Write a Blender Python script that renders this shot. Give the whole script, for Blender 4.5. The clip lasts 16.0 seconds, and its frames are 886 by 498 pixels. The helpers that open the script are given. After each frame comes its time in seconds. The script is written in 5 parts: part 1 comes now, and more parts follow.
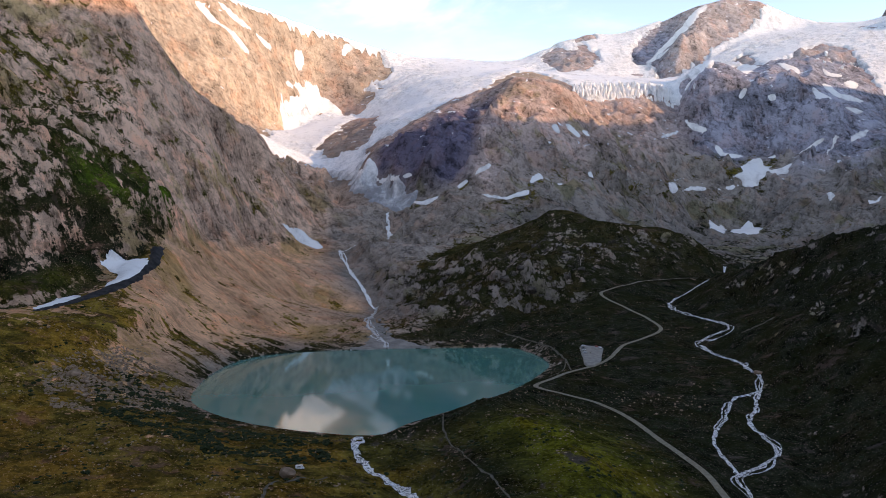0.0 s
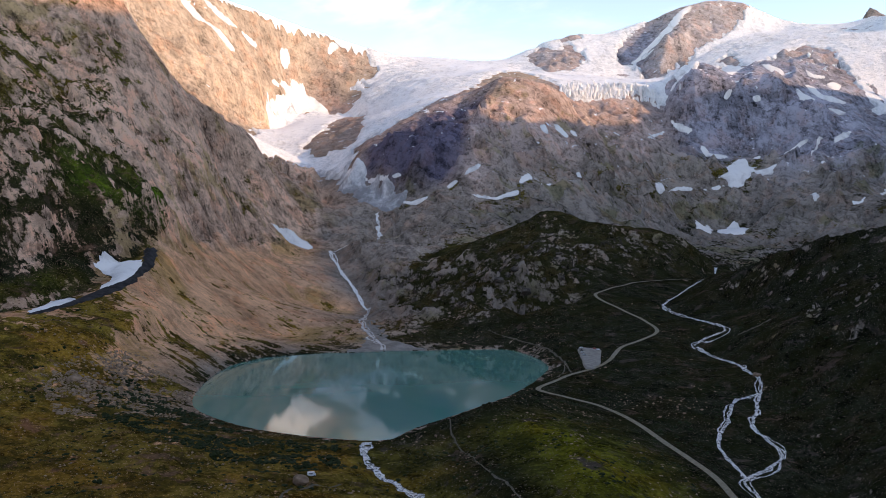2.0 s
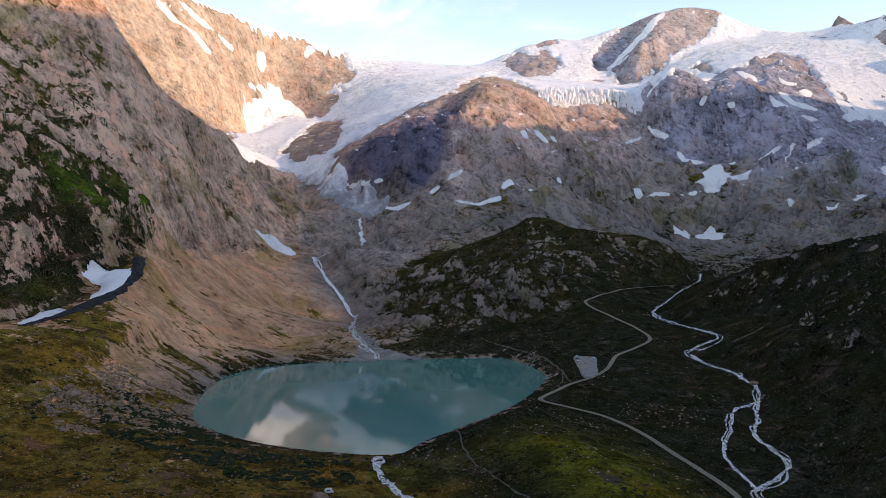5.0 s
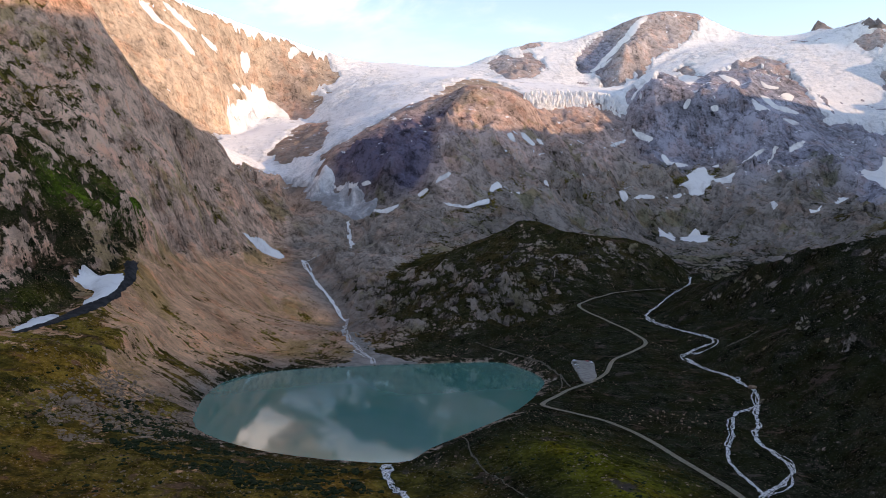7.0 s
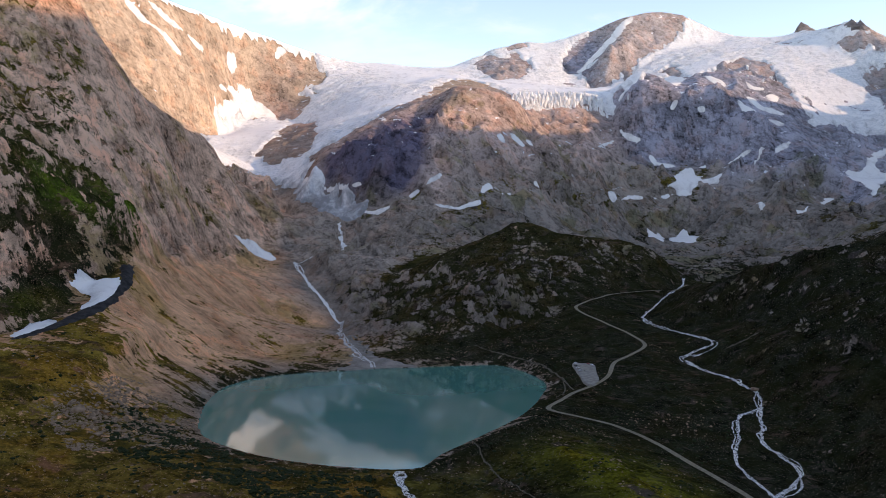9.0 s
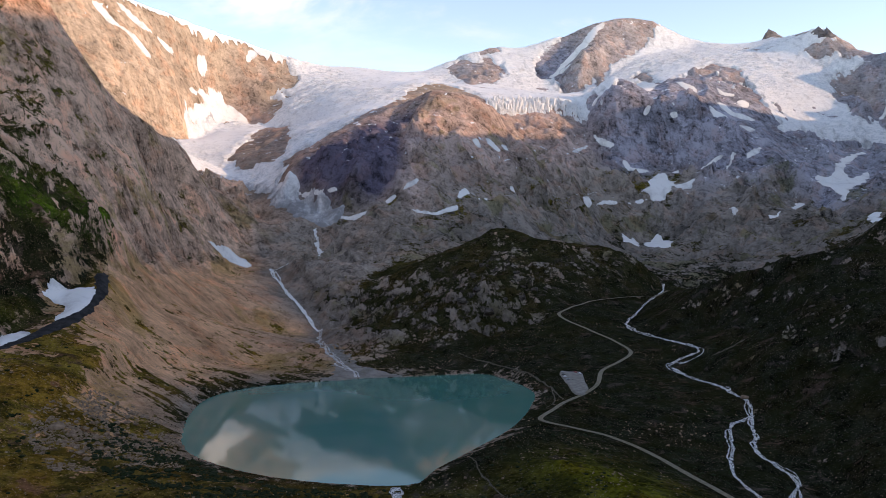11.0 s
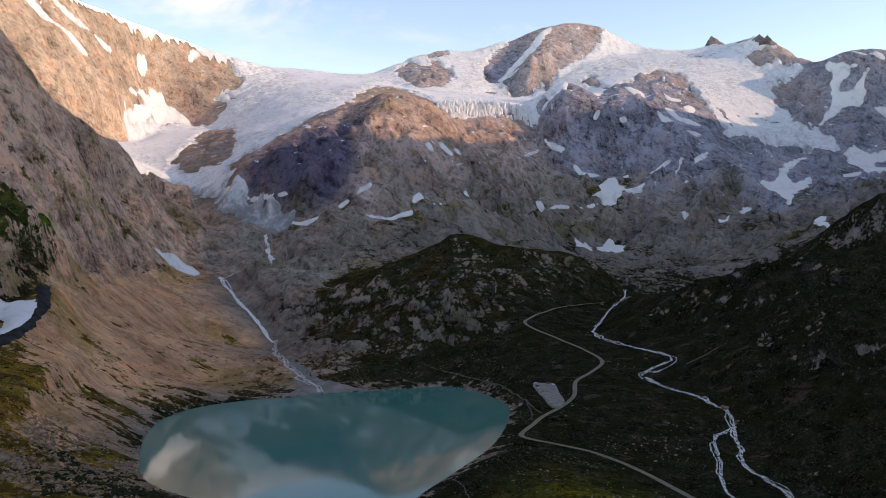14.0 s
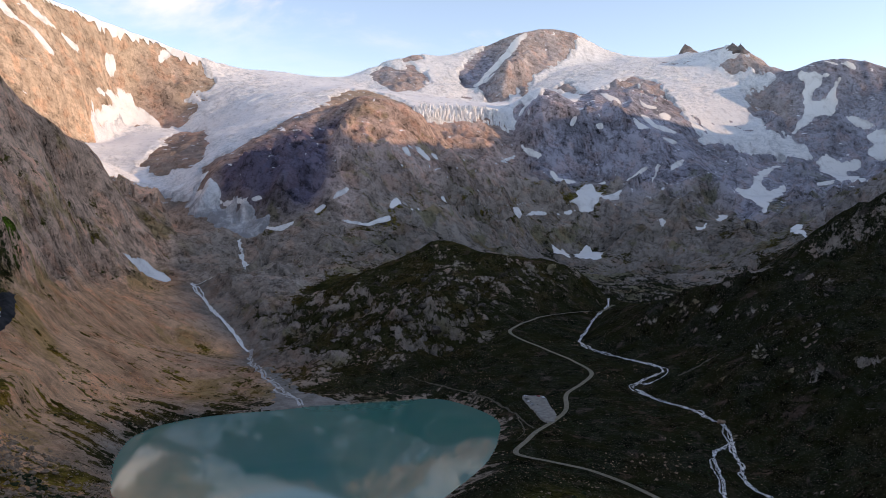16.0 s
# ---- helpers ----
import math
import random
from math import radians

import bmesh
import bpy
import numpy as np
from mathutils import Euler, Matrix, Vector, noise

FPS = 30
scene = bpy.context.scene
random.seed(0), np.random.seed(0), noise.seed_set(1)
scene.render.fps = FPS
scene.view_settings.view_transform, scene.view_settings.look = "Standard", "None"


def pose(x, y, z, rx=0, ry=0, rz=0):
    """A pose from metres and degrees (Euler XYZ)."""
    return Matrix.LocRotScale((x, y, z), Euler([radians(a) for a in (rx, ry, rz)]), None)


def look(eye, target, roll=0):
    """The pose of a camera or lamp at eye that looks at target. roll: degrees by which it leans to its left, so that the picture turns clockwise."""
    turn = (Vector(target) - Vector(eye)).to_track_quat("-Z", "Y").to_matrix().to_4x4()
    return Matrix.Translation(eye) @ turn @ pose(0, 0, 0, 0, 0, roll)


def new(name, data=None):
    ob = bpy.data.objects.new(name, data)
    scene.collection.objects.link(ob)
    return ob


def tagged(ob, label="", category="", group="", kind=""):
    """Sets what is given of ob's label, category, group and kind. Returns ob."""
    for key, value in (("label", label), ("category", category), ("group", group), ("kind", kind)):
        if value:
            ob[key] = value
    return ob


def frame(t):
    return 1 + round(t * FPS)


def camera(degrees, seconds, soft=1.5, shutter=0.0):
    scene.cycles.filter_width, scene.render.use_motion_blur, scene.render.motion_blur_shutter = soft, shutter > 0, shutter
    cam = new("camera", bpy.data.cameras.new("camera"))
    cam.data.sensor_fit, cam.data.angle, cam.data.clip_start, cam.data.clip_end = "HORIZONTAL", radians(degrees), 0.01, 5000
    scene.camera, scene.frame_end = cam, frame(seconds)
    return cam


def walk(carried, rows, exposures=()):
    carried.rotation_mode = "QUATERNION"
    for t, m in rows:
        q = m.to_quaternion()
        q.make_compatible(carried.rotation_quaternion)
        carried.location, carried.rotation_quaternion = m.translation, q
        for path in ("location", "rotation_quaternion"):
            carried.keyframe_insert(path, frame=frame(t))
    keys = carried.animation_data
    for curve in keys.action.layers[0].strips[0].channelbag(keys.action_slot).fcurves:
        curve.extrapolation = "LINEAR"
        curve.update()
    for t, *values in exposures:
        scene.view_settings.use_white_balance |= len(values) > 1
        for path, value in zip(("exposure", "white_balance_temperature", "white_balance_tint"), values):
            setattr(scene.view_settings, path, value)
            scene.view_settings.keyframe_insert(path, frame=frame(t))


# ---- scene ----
LENS, EYE = 57.0, 160.0  # degrees across; height over the lake at the start
cam = camera(LENS, 16.0, soft=0.9)
# seconds, x, y, z from the first eye, yaw, pitch, roll
ROWS = [
    (0.0, 0.0, 0.0, 0.0, 0.00, -2.05, 0.01),
    (0.5, -4.9, 0.4, 0.7, -0.34, -2.09, -0.01),
    (1.0, -10.0, 0.8, 2.4, -0.67, -2.16, -0.06),
    (1.5, -15.0, 1.2, 3.6, -0.99, -2.20, -0.05),
    (2.0, -20.2, 1.8, 4.7, -1.34, -2.18, -0.07),
    (2.5, -25.4, 2.1, 6.3, -1.67, -2.17, -0.09),
    (3.0, -30.6, 2.3, 7.4, -2.02, -2.13, -0.09),
    (3.5, -35.6, 3.9, 8.6, -2.39, -2.11, -0.08),
    (4.0, -40.6, 4.2, 9.9, -2.74, -2.08, -0.09),
    (4.5, -45.7, 5.0, 11.1, -3.11, -2.06, -0.09),
    (5.0, -51.0, 5.5, 12.1, -3.50, -2.01, -0.10),
    (7.5, -77.7, 10.2, 17.4, -5.30, -1.93, -0.10),
    (8.0, -83.2, 11.1, 18.6, -5.62, -1.91, -0.06),
    (8.5, -88.6, 12.4, 19.6, -5.95, -1.90, -0.06),
    (9.0, -93.8, 13.5, 20.6, -6.24, -1.98, -0.03),
    (11.5, -115.1, 36.9, 25.0, -9.26, -1.62, 0.03),
    (12.0, -117.9, 43.7, 25.6, -10.02, -1.56, 0.02),
    (12.5, -121.2, 50.2, 26.5, -10.45, -1.57, 0.07),
    (13.0, -125.6, 57.3, 27.3, -11.08, -1.59, 0.16),
    (13.5, -130.7, 65.5, 27.7, -11.78, -1.56, 0.23),
    (14.0, -135.7, 73.2, 28.1, -12.58, -1.46, 0.19),
    (14.5, -140.2, 82.1, 28.6, -13.35, -1.34, 0.06),
    (15.0, -143.5, 91.4, 29.1, -13.90, -1.26, -0.05),
    (15.5, -144.9, 100.0, 29.6, -14.34, -1.17, -0.10),
    (16.0, -146.9, 109.0, 30.2, -14.71, -1.10, -0.15),
]
walk(cam, [(t, pose(x, y, EYE + z, 90 + pitch, roll, yaw)) for t, x, y, z, yaw, pitch, roll in ROWS], exposures=[(0.0, 2.1), (9.0, 2.0), (16.0, 1.75)])

# ---------------------------------------------------------------- light
SUN_AZIMUTH, SUN_HEIGHT = 110.0, 15.5  # degrees: clockwise from straight ahead, and up
scene.view_settings.use_white_balance = True
scene.view_settings.white_balance_temperature, scene.view_settings.white_balance_tint = 8500, 17
world = bpy.data.worlds.new("evening_sky")
scene.world = world
world.use_nodes = True


class Nodes:
    """Short ways to lay shader nodes."""

    def __init__(self, tree):
        self.tree, self.made, self.link = tree, tree.nodes, tree.links.new

    def add(self, kind, inputs=None, operation="", clamp=False, feature="", smooth=False, attribute="", colour=False):
        node = self.made.new(kind)
        if operation:
            node.operation = operation
        if clamp:
            node.use_clamp = True
        if feature:
            node.feature = feature
        if smooth:
            node.interpolation_type = "SMOOTHSTEP"
        if attribute:
            node.attribute_name = attribute
        if colour:
            node.data_type = "RGBA"
        for key, value in (inputs or {}).items():
            socket = node.inputs[key]
            if isinstance(value, bpy.types.NodeSocket):
                self.link(value, socket)
            else:
                socket.default_value = value
        return node

    def math(self, op, a, b=0.0, c=0.0, clamp=False):
        return self.add("ShaderNodeMath", {0: a, 1: b, 2: c}, operation=op, clamp=clamp).outputs[0]

    def noise(self, place, scale, detail=4.0, rough=0.55, warp=0.0):
        return self.add("ShaderNodeTexNoise", {"Vector": place, "Scale": scale, "Detail": detail, "Roughness": rough, "Distortion": warp}).outputs[0]

    def ramp(self, value, low, high):
        return self.add("ShaderNodeMapRange", {0: value, 1: low, 2: high}, smooth=True).outputs[0]

    def mix(self, amount, a, b):
        node = self.add("ShaderNodeMix", {0: amount}, colour=True)
        for socket, value in ((node.inputs[6], a), (node.inputs[7], b)):
            if isinstance(value, bpy.types.NodeSocket):
                self.link(value, socket)
            else:
                socket.default_value = (*value, 1)
        return node.outputs[2]

    def stretch(self, place, x, y, z):
        return self.add("ShaderNodeMapping", {0: place, 3: (x, y, z)}).outputs[0]


n = Nodes(world.node_tree)
sky = n.add("ShaderNodeTexSky")
sky.sky_type, sky.sun_disc, sky.sun_elevation, sky.sun_rotation = "NISHITA", False, radians(SUN_HEIGHT), radians(SUN_AZIMUTH)
sky.altitude, sky.air_density, sky.dust_density, sky.ozone_density = 1900.0, 0.8, 0.2, 1.2
way = n.add("ShaderNodeTexCoord").outputs["Generated"]
flat = n.stretch(way, 1.0, 1.0, 2.6)
cloud = n.noise(flat, 4.2, 7.0, 0.58, 0.3)
big = n.noise(n.stretch(way, 1.0, 1.0, 1.8), 1.7, 3.0, 0.5)
veil = n.ramp(n.math("ADD", n.math("MULTIPLY", cloud, 0.62), n.math("MULTIPLY", big, 0.42)), 0.585, 0.715)
high = n.ramp(n.add("ShaderNodeSeparateXYZ", {0: way}).outputs[2], 0.20, 0.36)
veil = n.math("MULTIPLY", veil, n.math("ADD", 0.05, n.math("MULTIPLY", high, 0.95)))
lit = n.mix(veil, sky.outputs[0], (5.2, 4.5, 3.9))
world_back = world.node_tree.nodes["Background"]
n.link(lit, world_back.inputs[0])
world_back.inputs[1].default_value = 0.115

sun = new("sun", bpy.data.lights.new("sun", "SUN"))
sun.data.energy, sun.data.angle, sun.data.color = 0.96, radians(0.6), (1.0, 0.80, 0.63)
a, e = radians(SUN_AZIMUTH), radians(SUN_HEIGHT)
to_sun = Vector((math.sin(a) * math.cos(e), math.cos(a) * math.cos(e), math.sin(e)))
sun.matrix_world = look(to_sun * 3000, (0, 0, 0))


# ---------------------------------------------------------------- materials
def material(name):
    m = bpy.data.materials.new(name)
    m.use_nodes = True
    nodes = Nodes(m.node_tree)
    return m, nodes, m.node_tree.nodes["Principled BSDF"]


def land_material(name):
    """Rock on ribs, turf and dark heath in hollows, in the lines' colours."""
    m, n, bsdf = material(name)
    geo = n.add("ShaderNodeNewGeometry")
    place = geo.outputs["Position"]
    axis = n.add("ShaderNodeSeparateXYZ", {0: place})
    green, rib, run = (n.add("ShaderNodeAttribute", attribute=key).outputs["Fac"] for key in ("green", "rib", "run"))
    stone, turf = (n.add("ShaderNodeAttribute", attribute=key).outputs["Color"] for key in ("stone", "turf"))
    up = n.add("ShaderNodeSeparateXYZ", {0: geo.outputs["Normal"]}).outputs[2]

    def times(colour, amount):
        return n.add("ShaderNodeVectorMath", {0: colour, "Scale": amount}, operation="SCALE").outputs[0]

    def seam(scale, width, detail, tall):
        """Thin wandering cracks, 1 in the crack."""
        v = n.noise(n.stretch(place, 1.0, 1.0, tall), scale, detail, 0.6, 0.6)
        return n.ramp(n.math("ABSOLUTE", n.math("SUBTRACT", v, 0.5)), width, 0.0)

    middle, small, tiny = n.noise(place, 0.035, 5, 0.62), n.noise(place, 0.17, 6, 0.68), n.noise(place, 0.85, 4, 0.65)
    bands = n.noise(n.stretch(place, 0.8, 0.8, 1.1), 0.05, 5, 0.62, 0.9)
    rough = n.add("ShaderNodeAttribute", attribute="rough").outputs["Fac"]
    shade = n.math("ADD", n.math("MULTIPLY", n.math("SUBTRACT", small, 0.5), 1.1), n.math("MULTIPLY", n.math("SUBTRACT", middle, 0.5), 0.45))
    shade = n.math("ADD", shade, n.math("MULTIPLY", n.math("SUBTRACT", tiny, 0.5), 0.8))
    warp = n.add("ShaderNodeVectorMath", {0: n.add("ShaderNodeTexNoise", {"Vector": place, "Scale": 0.11, "Detail": 3.0}).outputs[1], 1: (0.5, 0.5, 0.5)}, operation="SUBTRACT").outputs[0]
    bent = n.add("ShaderNodeVectorMath", {0: n.stretch(place, 1.0, 1.0, 1.35), 1: times(warp, 7.0)}, operation="ADD").outputs[0]
    block, lump = (n.add("ShaderNodeTexVoronoi", {"Vector": bent, "Scale": scale}, feature="F1") for scale in (0.105, 0.36))
    tone_a, tone_b = (n.math("SUBTRACT", n.add("ShaderNodeSeparateColor", {0: v.outputs["Color"]}).outputs[0], 0.5) for v in (block, lump))
    shade = n.math("ADD", shade, n.math("ADD", n.math("MULTIPLY", tone_a, 0.25), n.math("MULTIPLY", tone_b, 0.22)))
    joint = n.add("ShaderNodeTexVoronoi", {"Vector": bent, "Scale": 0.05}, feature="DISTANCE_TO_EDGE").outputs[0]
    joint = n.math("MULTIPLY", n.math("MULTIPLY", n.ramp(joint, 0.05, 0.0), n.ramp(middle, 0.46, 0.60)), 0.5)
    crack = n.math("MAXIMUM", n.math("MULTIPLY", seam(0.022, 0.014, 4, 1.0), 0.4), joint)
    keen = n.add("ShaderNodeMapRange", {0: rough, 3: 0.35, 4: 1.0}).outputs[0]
    # Hollows darken and ribs pale: relief shading added to the rock's tone.
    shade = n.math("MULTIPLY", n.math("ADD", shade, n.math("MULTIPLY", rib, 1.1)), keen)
    beds = n.add("ShaderNodeCombineXYZ", {0: n.math("MULTIPLY", axis.outputs[0], 0.010), 1: n.math("MULTIPLY", axis.outputs[1], 0.014), 2: n.math("MULTIPLY", n.math("ADD", axis.outputs[2], n.math("MULTIPLY", axis.outputs[0], 0.45)), 0.085)}).outputs[0]
    bed = n.noise(beds, 1.0, 7, 0.68, 0.5)
    stain = n.noise(place, 0.024, 9, 0.74, 0.3)
    mark = n.math("ADD", n.math("MULTIPLY", n.ramp(bed, 0.50, 0.57), 0.22), n.math("MULTIPLY", n.ramp(stain, 0.50, 0.56), 0.22))
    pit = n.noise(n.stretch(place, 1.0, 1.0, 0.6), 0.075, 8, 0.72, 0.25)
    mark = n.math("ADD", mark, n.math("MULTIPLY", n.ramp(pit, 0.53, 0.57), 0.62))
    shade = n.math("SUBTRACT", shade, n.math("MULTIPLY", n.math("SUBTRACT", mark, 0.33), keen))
    loose = n.math("SUBTRACT", 1.0, rough, clamp=True)
    shade = n.math("ADD", n.math("ADD", shade, 1.2), n.math("MULTIPLY", n.math("MULTIPLY", n.math("ADD", run, n.math("MULTIPLY", n.math("SUBTRACT", tiny, 0.5), 3.0)), loose), 0.45))
    shade = n.math("MULTIPLY", shade, n.math("SUBTRACT", 1.0, n.math("MULTIPLY", n.ramp(bands, 0.52, 0.60), 0.16)))
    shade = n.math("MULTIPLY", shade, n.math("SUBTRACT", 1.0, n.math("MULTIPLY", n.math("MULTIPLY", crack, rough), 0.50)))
    lichen = n.ramp(n.noise(place, 0.016, 5, 0.62), 0.50, 0.64)
    shade = n.math("MULTIPLY", shade, n.math("SUBTRACT", 1.0, n.math("MULTIPLY", n.math("MULTIPLY", lichen, keen), 0.14)))
    shade = n.math("POWER", n.add("ShaderNodeClamp", {0: shade, 1: 0.20, 2: 1.9}).outputs[0], n.math("ADD", 1.0, n.math("MULTIPLY", rough, 0.25)))
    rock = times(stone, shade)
    wide = n.noise(place, 0.0065, 4, 0.6, 0.4)
    rock = times(rock, n.add("ShaderNodeMapRange", {0: wide, 1: 0.36, 2: 0.64, 3: 0.86, 4: 1.14}).outputs[0])
    moss = n.math("MULTIPLY", n.ramp(n.noise(place, 0.009, 6, 0.65, 0.3), 0.53, 0.62), n.ramp(green, 0.02, 0.15))
    rock = n.mix(n.math("MULTIPLY", moss, 0.75), rock, n.add("ShaderNodeVectorMath", {0: rock, 1: (0.62, 0.66, 0.42)}, operation="MULTIPLY").outputs[0])
    rust = n.ramp(n.noise(place, 0.021, 5, 0.6, 0.4), 0.50, 0.62)
    rock = n.mix(n.math("MULTIPLY", rust, 0.35), rock, n.add("ShaderNodeVectorMath", {0: rock, 1: (1.35, 0.95, 0.78)}, operation="MULTIPLY").outputs[0])
    heath, sward = n.noise(place, 0.055, 5, 0.6), n.noise(place, 0.30, 5, 0.65)
    blade = n.math("ADD", n.math("MULTIPLY", n.math("SUBTRACT", heath, 0.5), 3.4), n.math("MULTIPLY", n.math("SUBTRACT", sward, 0.5), 3.2))
    grass = times(turf, n.add("ShaderNodeClamp", {0: n.math("ADD", blade, 0.95), 1: 0.25, 2: 2.0}).outputs[0])
    grass = n.mix(n.ramp(n.noise(place, 0.045, 5, 0.65, 0.5), 0.56, 0.66), grass, times(stone, n.math("ADD", 0.05, n.math("MULTIPLY", sward, 0.55))))
    grass = n.mix(n.math("MULTIPLY", n.ramp(n.noise(place, 0.018, 3, 0.5), 0.47, 0.60), 0.6), grass, n.add("ShaderNodeVectorMath", {0: grass, 1: (1.5, 1.1, 0.9)}, operation="MULTIPLY").outputs[0])
    grass = n.mix(n.math("MULTIPLY", n.ramp(n.noise(place, 0.7, 2, 0.6), 0.62, 0.68), 0.8), grass, stone)
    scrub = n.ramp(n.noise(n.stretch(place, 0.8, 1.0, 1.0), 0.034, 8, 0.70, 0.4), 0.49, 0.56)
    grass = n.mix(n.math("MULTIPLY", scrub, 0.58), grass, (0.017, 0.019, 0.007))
    cover = n.math("ADD", n.math("MULTIPLY", green, 1.5), n.math("MULTIPLY", n.math("SUBTRACT", up, 0.78), 1.1))
    cover = n.math("SUBTRACT", cover, n.math("MULTIPLY", rib, 0.75))
    cover = n.math("ADD", cover, n.math("MULTIPLY", n.math("MULTIPLY", run, loose), 0.75))
    speck = n.math("ADD", n.math("MULTIPLY", middle, 0.5), n.math("MULTIPLY", small, 0.5))
    cover = n.math("ADD", cover, n.math("MULTIPLY", n.math("SUBTRACT", speck, 0.5), 3.8))
    cover = n.math("MULTIPLY", n.ramp(cover, 0.48, 0.74), n.ramp(green, 0.01, 0.06))
    fleck = n.math("MULTIPLY", n.ramp(axis.outputs[1], 1750, 2050), n.ramp(axis.outputs[2], 200, 340))
    fleck = n.math("MULTIPLY", fleck, n.ramp(n.math("ADD", n.noise(n.stretch(place, 1.0, 1.0, 1.6), 0.032, 5, 0.6, 0.5), n.math("MULTIPLY", n.math("SUBTRACT", up, 0.6), 0.12)), 0.665, 0.685))
    land = n.mix(fleck, n.mix(cover, rock, grass), (0.78, 0.78, 0.80))
    n.link(land, bsdf.inputs["Base Color"])
    bsdf.inputs["Roughness"].default_value = 0.92
    bsdf.inputs["Specular IOR Level"].default_value = 0.0
    relief = n.math("ADD", n.math("MULTIPLY", small, 1.3), n.math("MULTIPLY", tiny, 0.55))
    knobs = n.math("ADD", n.math("MULTIPLY", block.outputs[0], 0.18), n.math("MULTIPLY", lump.outputs[0], 0.18))
    relief = n.math("SUBTRACT", relief, n.math("MULTIPLY", knobs, rough))
    relief = n.math("SUBTRACT", relief, n.math("MULTIPLY", n.math("MULTIPLY", crack, rough), 0.8))
    bump = n.add("ShaderNodeBump", {"Height": relief, "Strength": 0.9, "Distance": 1.4})
    n.link(bump.outputs[0], bsdf.inputs["Normal"])
    return m


LAND = land_material("alpine_rock_and_turf")


def white_material(name, clean, dirty, scale, relief):
    """Snow or ice, soiled and cracked by the attributes "dirt" and "broken"."""
    m, n, bsdf = material(name)
    place = n.add("ShaderNodeNewGeometry").outputs["Position"]
    dirt, broken = (n.add("ShaderNodeAttribute", attribute=key).outputs["Fac"] for key in ("dirt", "broken"))
    streak = n.noise(n.stretch(place, 1.0, 0.6, 0.5), scale, 6, 0.64, 0.6)
    fleck = n.noise(place, scale * 6, 5, 0.66)
    soil = n.math("ADD", n.math("MULTIPLY", dirt, 1.1), n.math("MULTIPLY", n.math("SUBTRACT", streak, 0.5), 2.0))
    soil = n.math("ADD", soil, n.math("MULTIPLY", n.math("SUBTRACT", fleck, 0.5), 0.5))
    colour = n.mix(n.ramp(soil, 0.02, 1.0), clean, dirty)
    gash = n.noise(n.stretch(place, 0.35, 1.3, 1.1), 0.075, 5, 0.65, 0.8)
    gash = n.ramp(n.math("ABSOLUTE", n.math("SUBTRACT", gash, 0.5)), 0.05, 0.0)
    gash = n.math("MULTIPLY", n.math("MULTIPLY", gash, broken), 0.4)
    n.link(n.mix(gash, colour, (0.20, 0.26, 0.31)), bsdf.inputs["Base Color"])
    bsdf.inputs["Roughness"].default_value, bsdf.inputs["Specular IOR Level"].default_value = 0.8, 0.1
    height_of = n.math("SUBTRACT", n.math("ADD", n.math("MULTIPLY", streak, 2.0), fleck), n.math("MULTIPLY", gash, 2.0))
    n.link(n.add("ShaderNodeBump", {"Height": height_of, "Strength": 0.45, "Distance": relief}).outputs[0], bsdf.inputs["Normal"])
    return m


def plain_material(name, dark, light, scale, rough=0.85, metal=0.0, relief=0.05):
    """A surface of two tones, mottled at two scales."""
    m, n, bsdf = material(name)
    place = n.add("ShaderNodeTexCoord").outputs["Object"]
    large, fine = n.noise(place, scale, 4, 0.6), n.noise(place, scale * 9, 3, 0.6)
    mixed = n.math("ADD", n.math("MULTIPLY", large, 0.65), n.math("MULTIPLY", fine, 0.35))
    n.link(n.mix(n.ramp(mixed, 0.38, 0.64), dark, light), bsdf.inputs["Base Color"])
    bsdf.inputs["Roughness"].default_value, bsdf.inputs["Metallic"].default_value = rough, metal
    if rough > 0.8:
        bsdf.inputs["Specular IOR Level"].default_value = 0.1
    if relief:
        n.link(n.add("ShaderNodeBump", {"Height": fine, "Strength": 0.6, "Distance": relief}).outputs[0], bsdf.inputs["Normal"])
    return m


GLACIER_ICE = white_material("glacier_ice", (0.84, 0.83, 0.83), (0.27, 0.265, 0.27), 0.045, 2.5)
OLD_SNOW = white_material("old_snow", (0.84, 0.815, 0.79), (0.42, 0.38, 0.36), 0.03, 0.5)
ROAD_GRAVEL = plain_material("road_gravel", (0.17, 0.145, 0.10), (0.27, 0.235, 0.17), 0.4)
PARK_GRAVEL = plain_material("pale_gravel", (0.21, 0.19, 0.165), (0.31, 0.285, 0.25), 0.2)
PATH_EARTH = plain_material("path_earth", (0.07, 0.062, 0.045), (0.14, 0.12, 0.09), 0.5)
SILT = plain_material("grey_silt", (0.17, 0.15, 0.13), (0.30, 0.265, 0.235), 0.06)
# Damp scree, near black because the trough's shade is in its colour.
SHADED_WET_SCREE = plain_material("dark_shaded_wet_scree", (0.018, 0.017, 0.018), (0.05, 0.047, 0.046), 0.12)
BOULDER = plain_material("boulder_stone", (0.17, 0.112, 0.078), (0.38, 0.26, 0.18), 0.25, relief=0.3)
SHRUB = plain_material("shrub_leaves", (0.008, 0.013, 0.005), (0.028, 0.038, 0.012), 0.8)


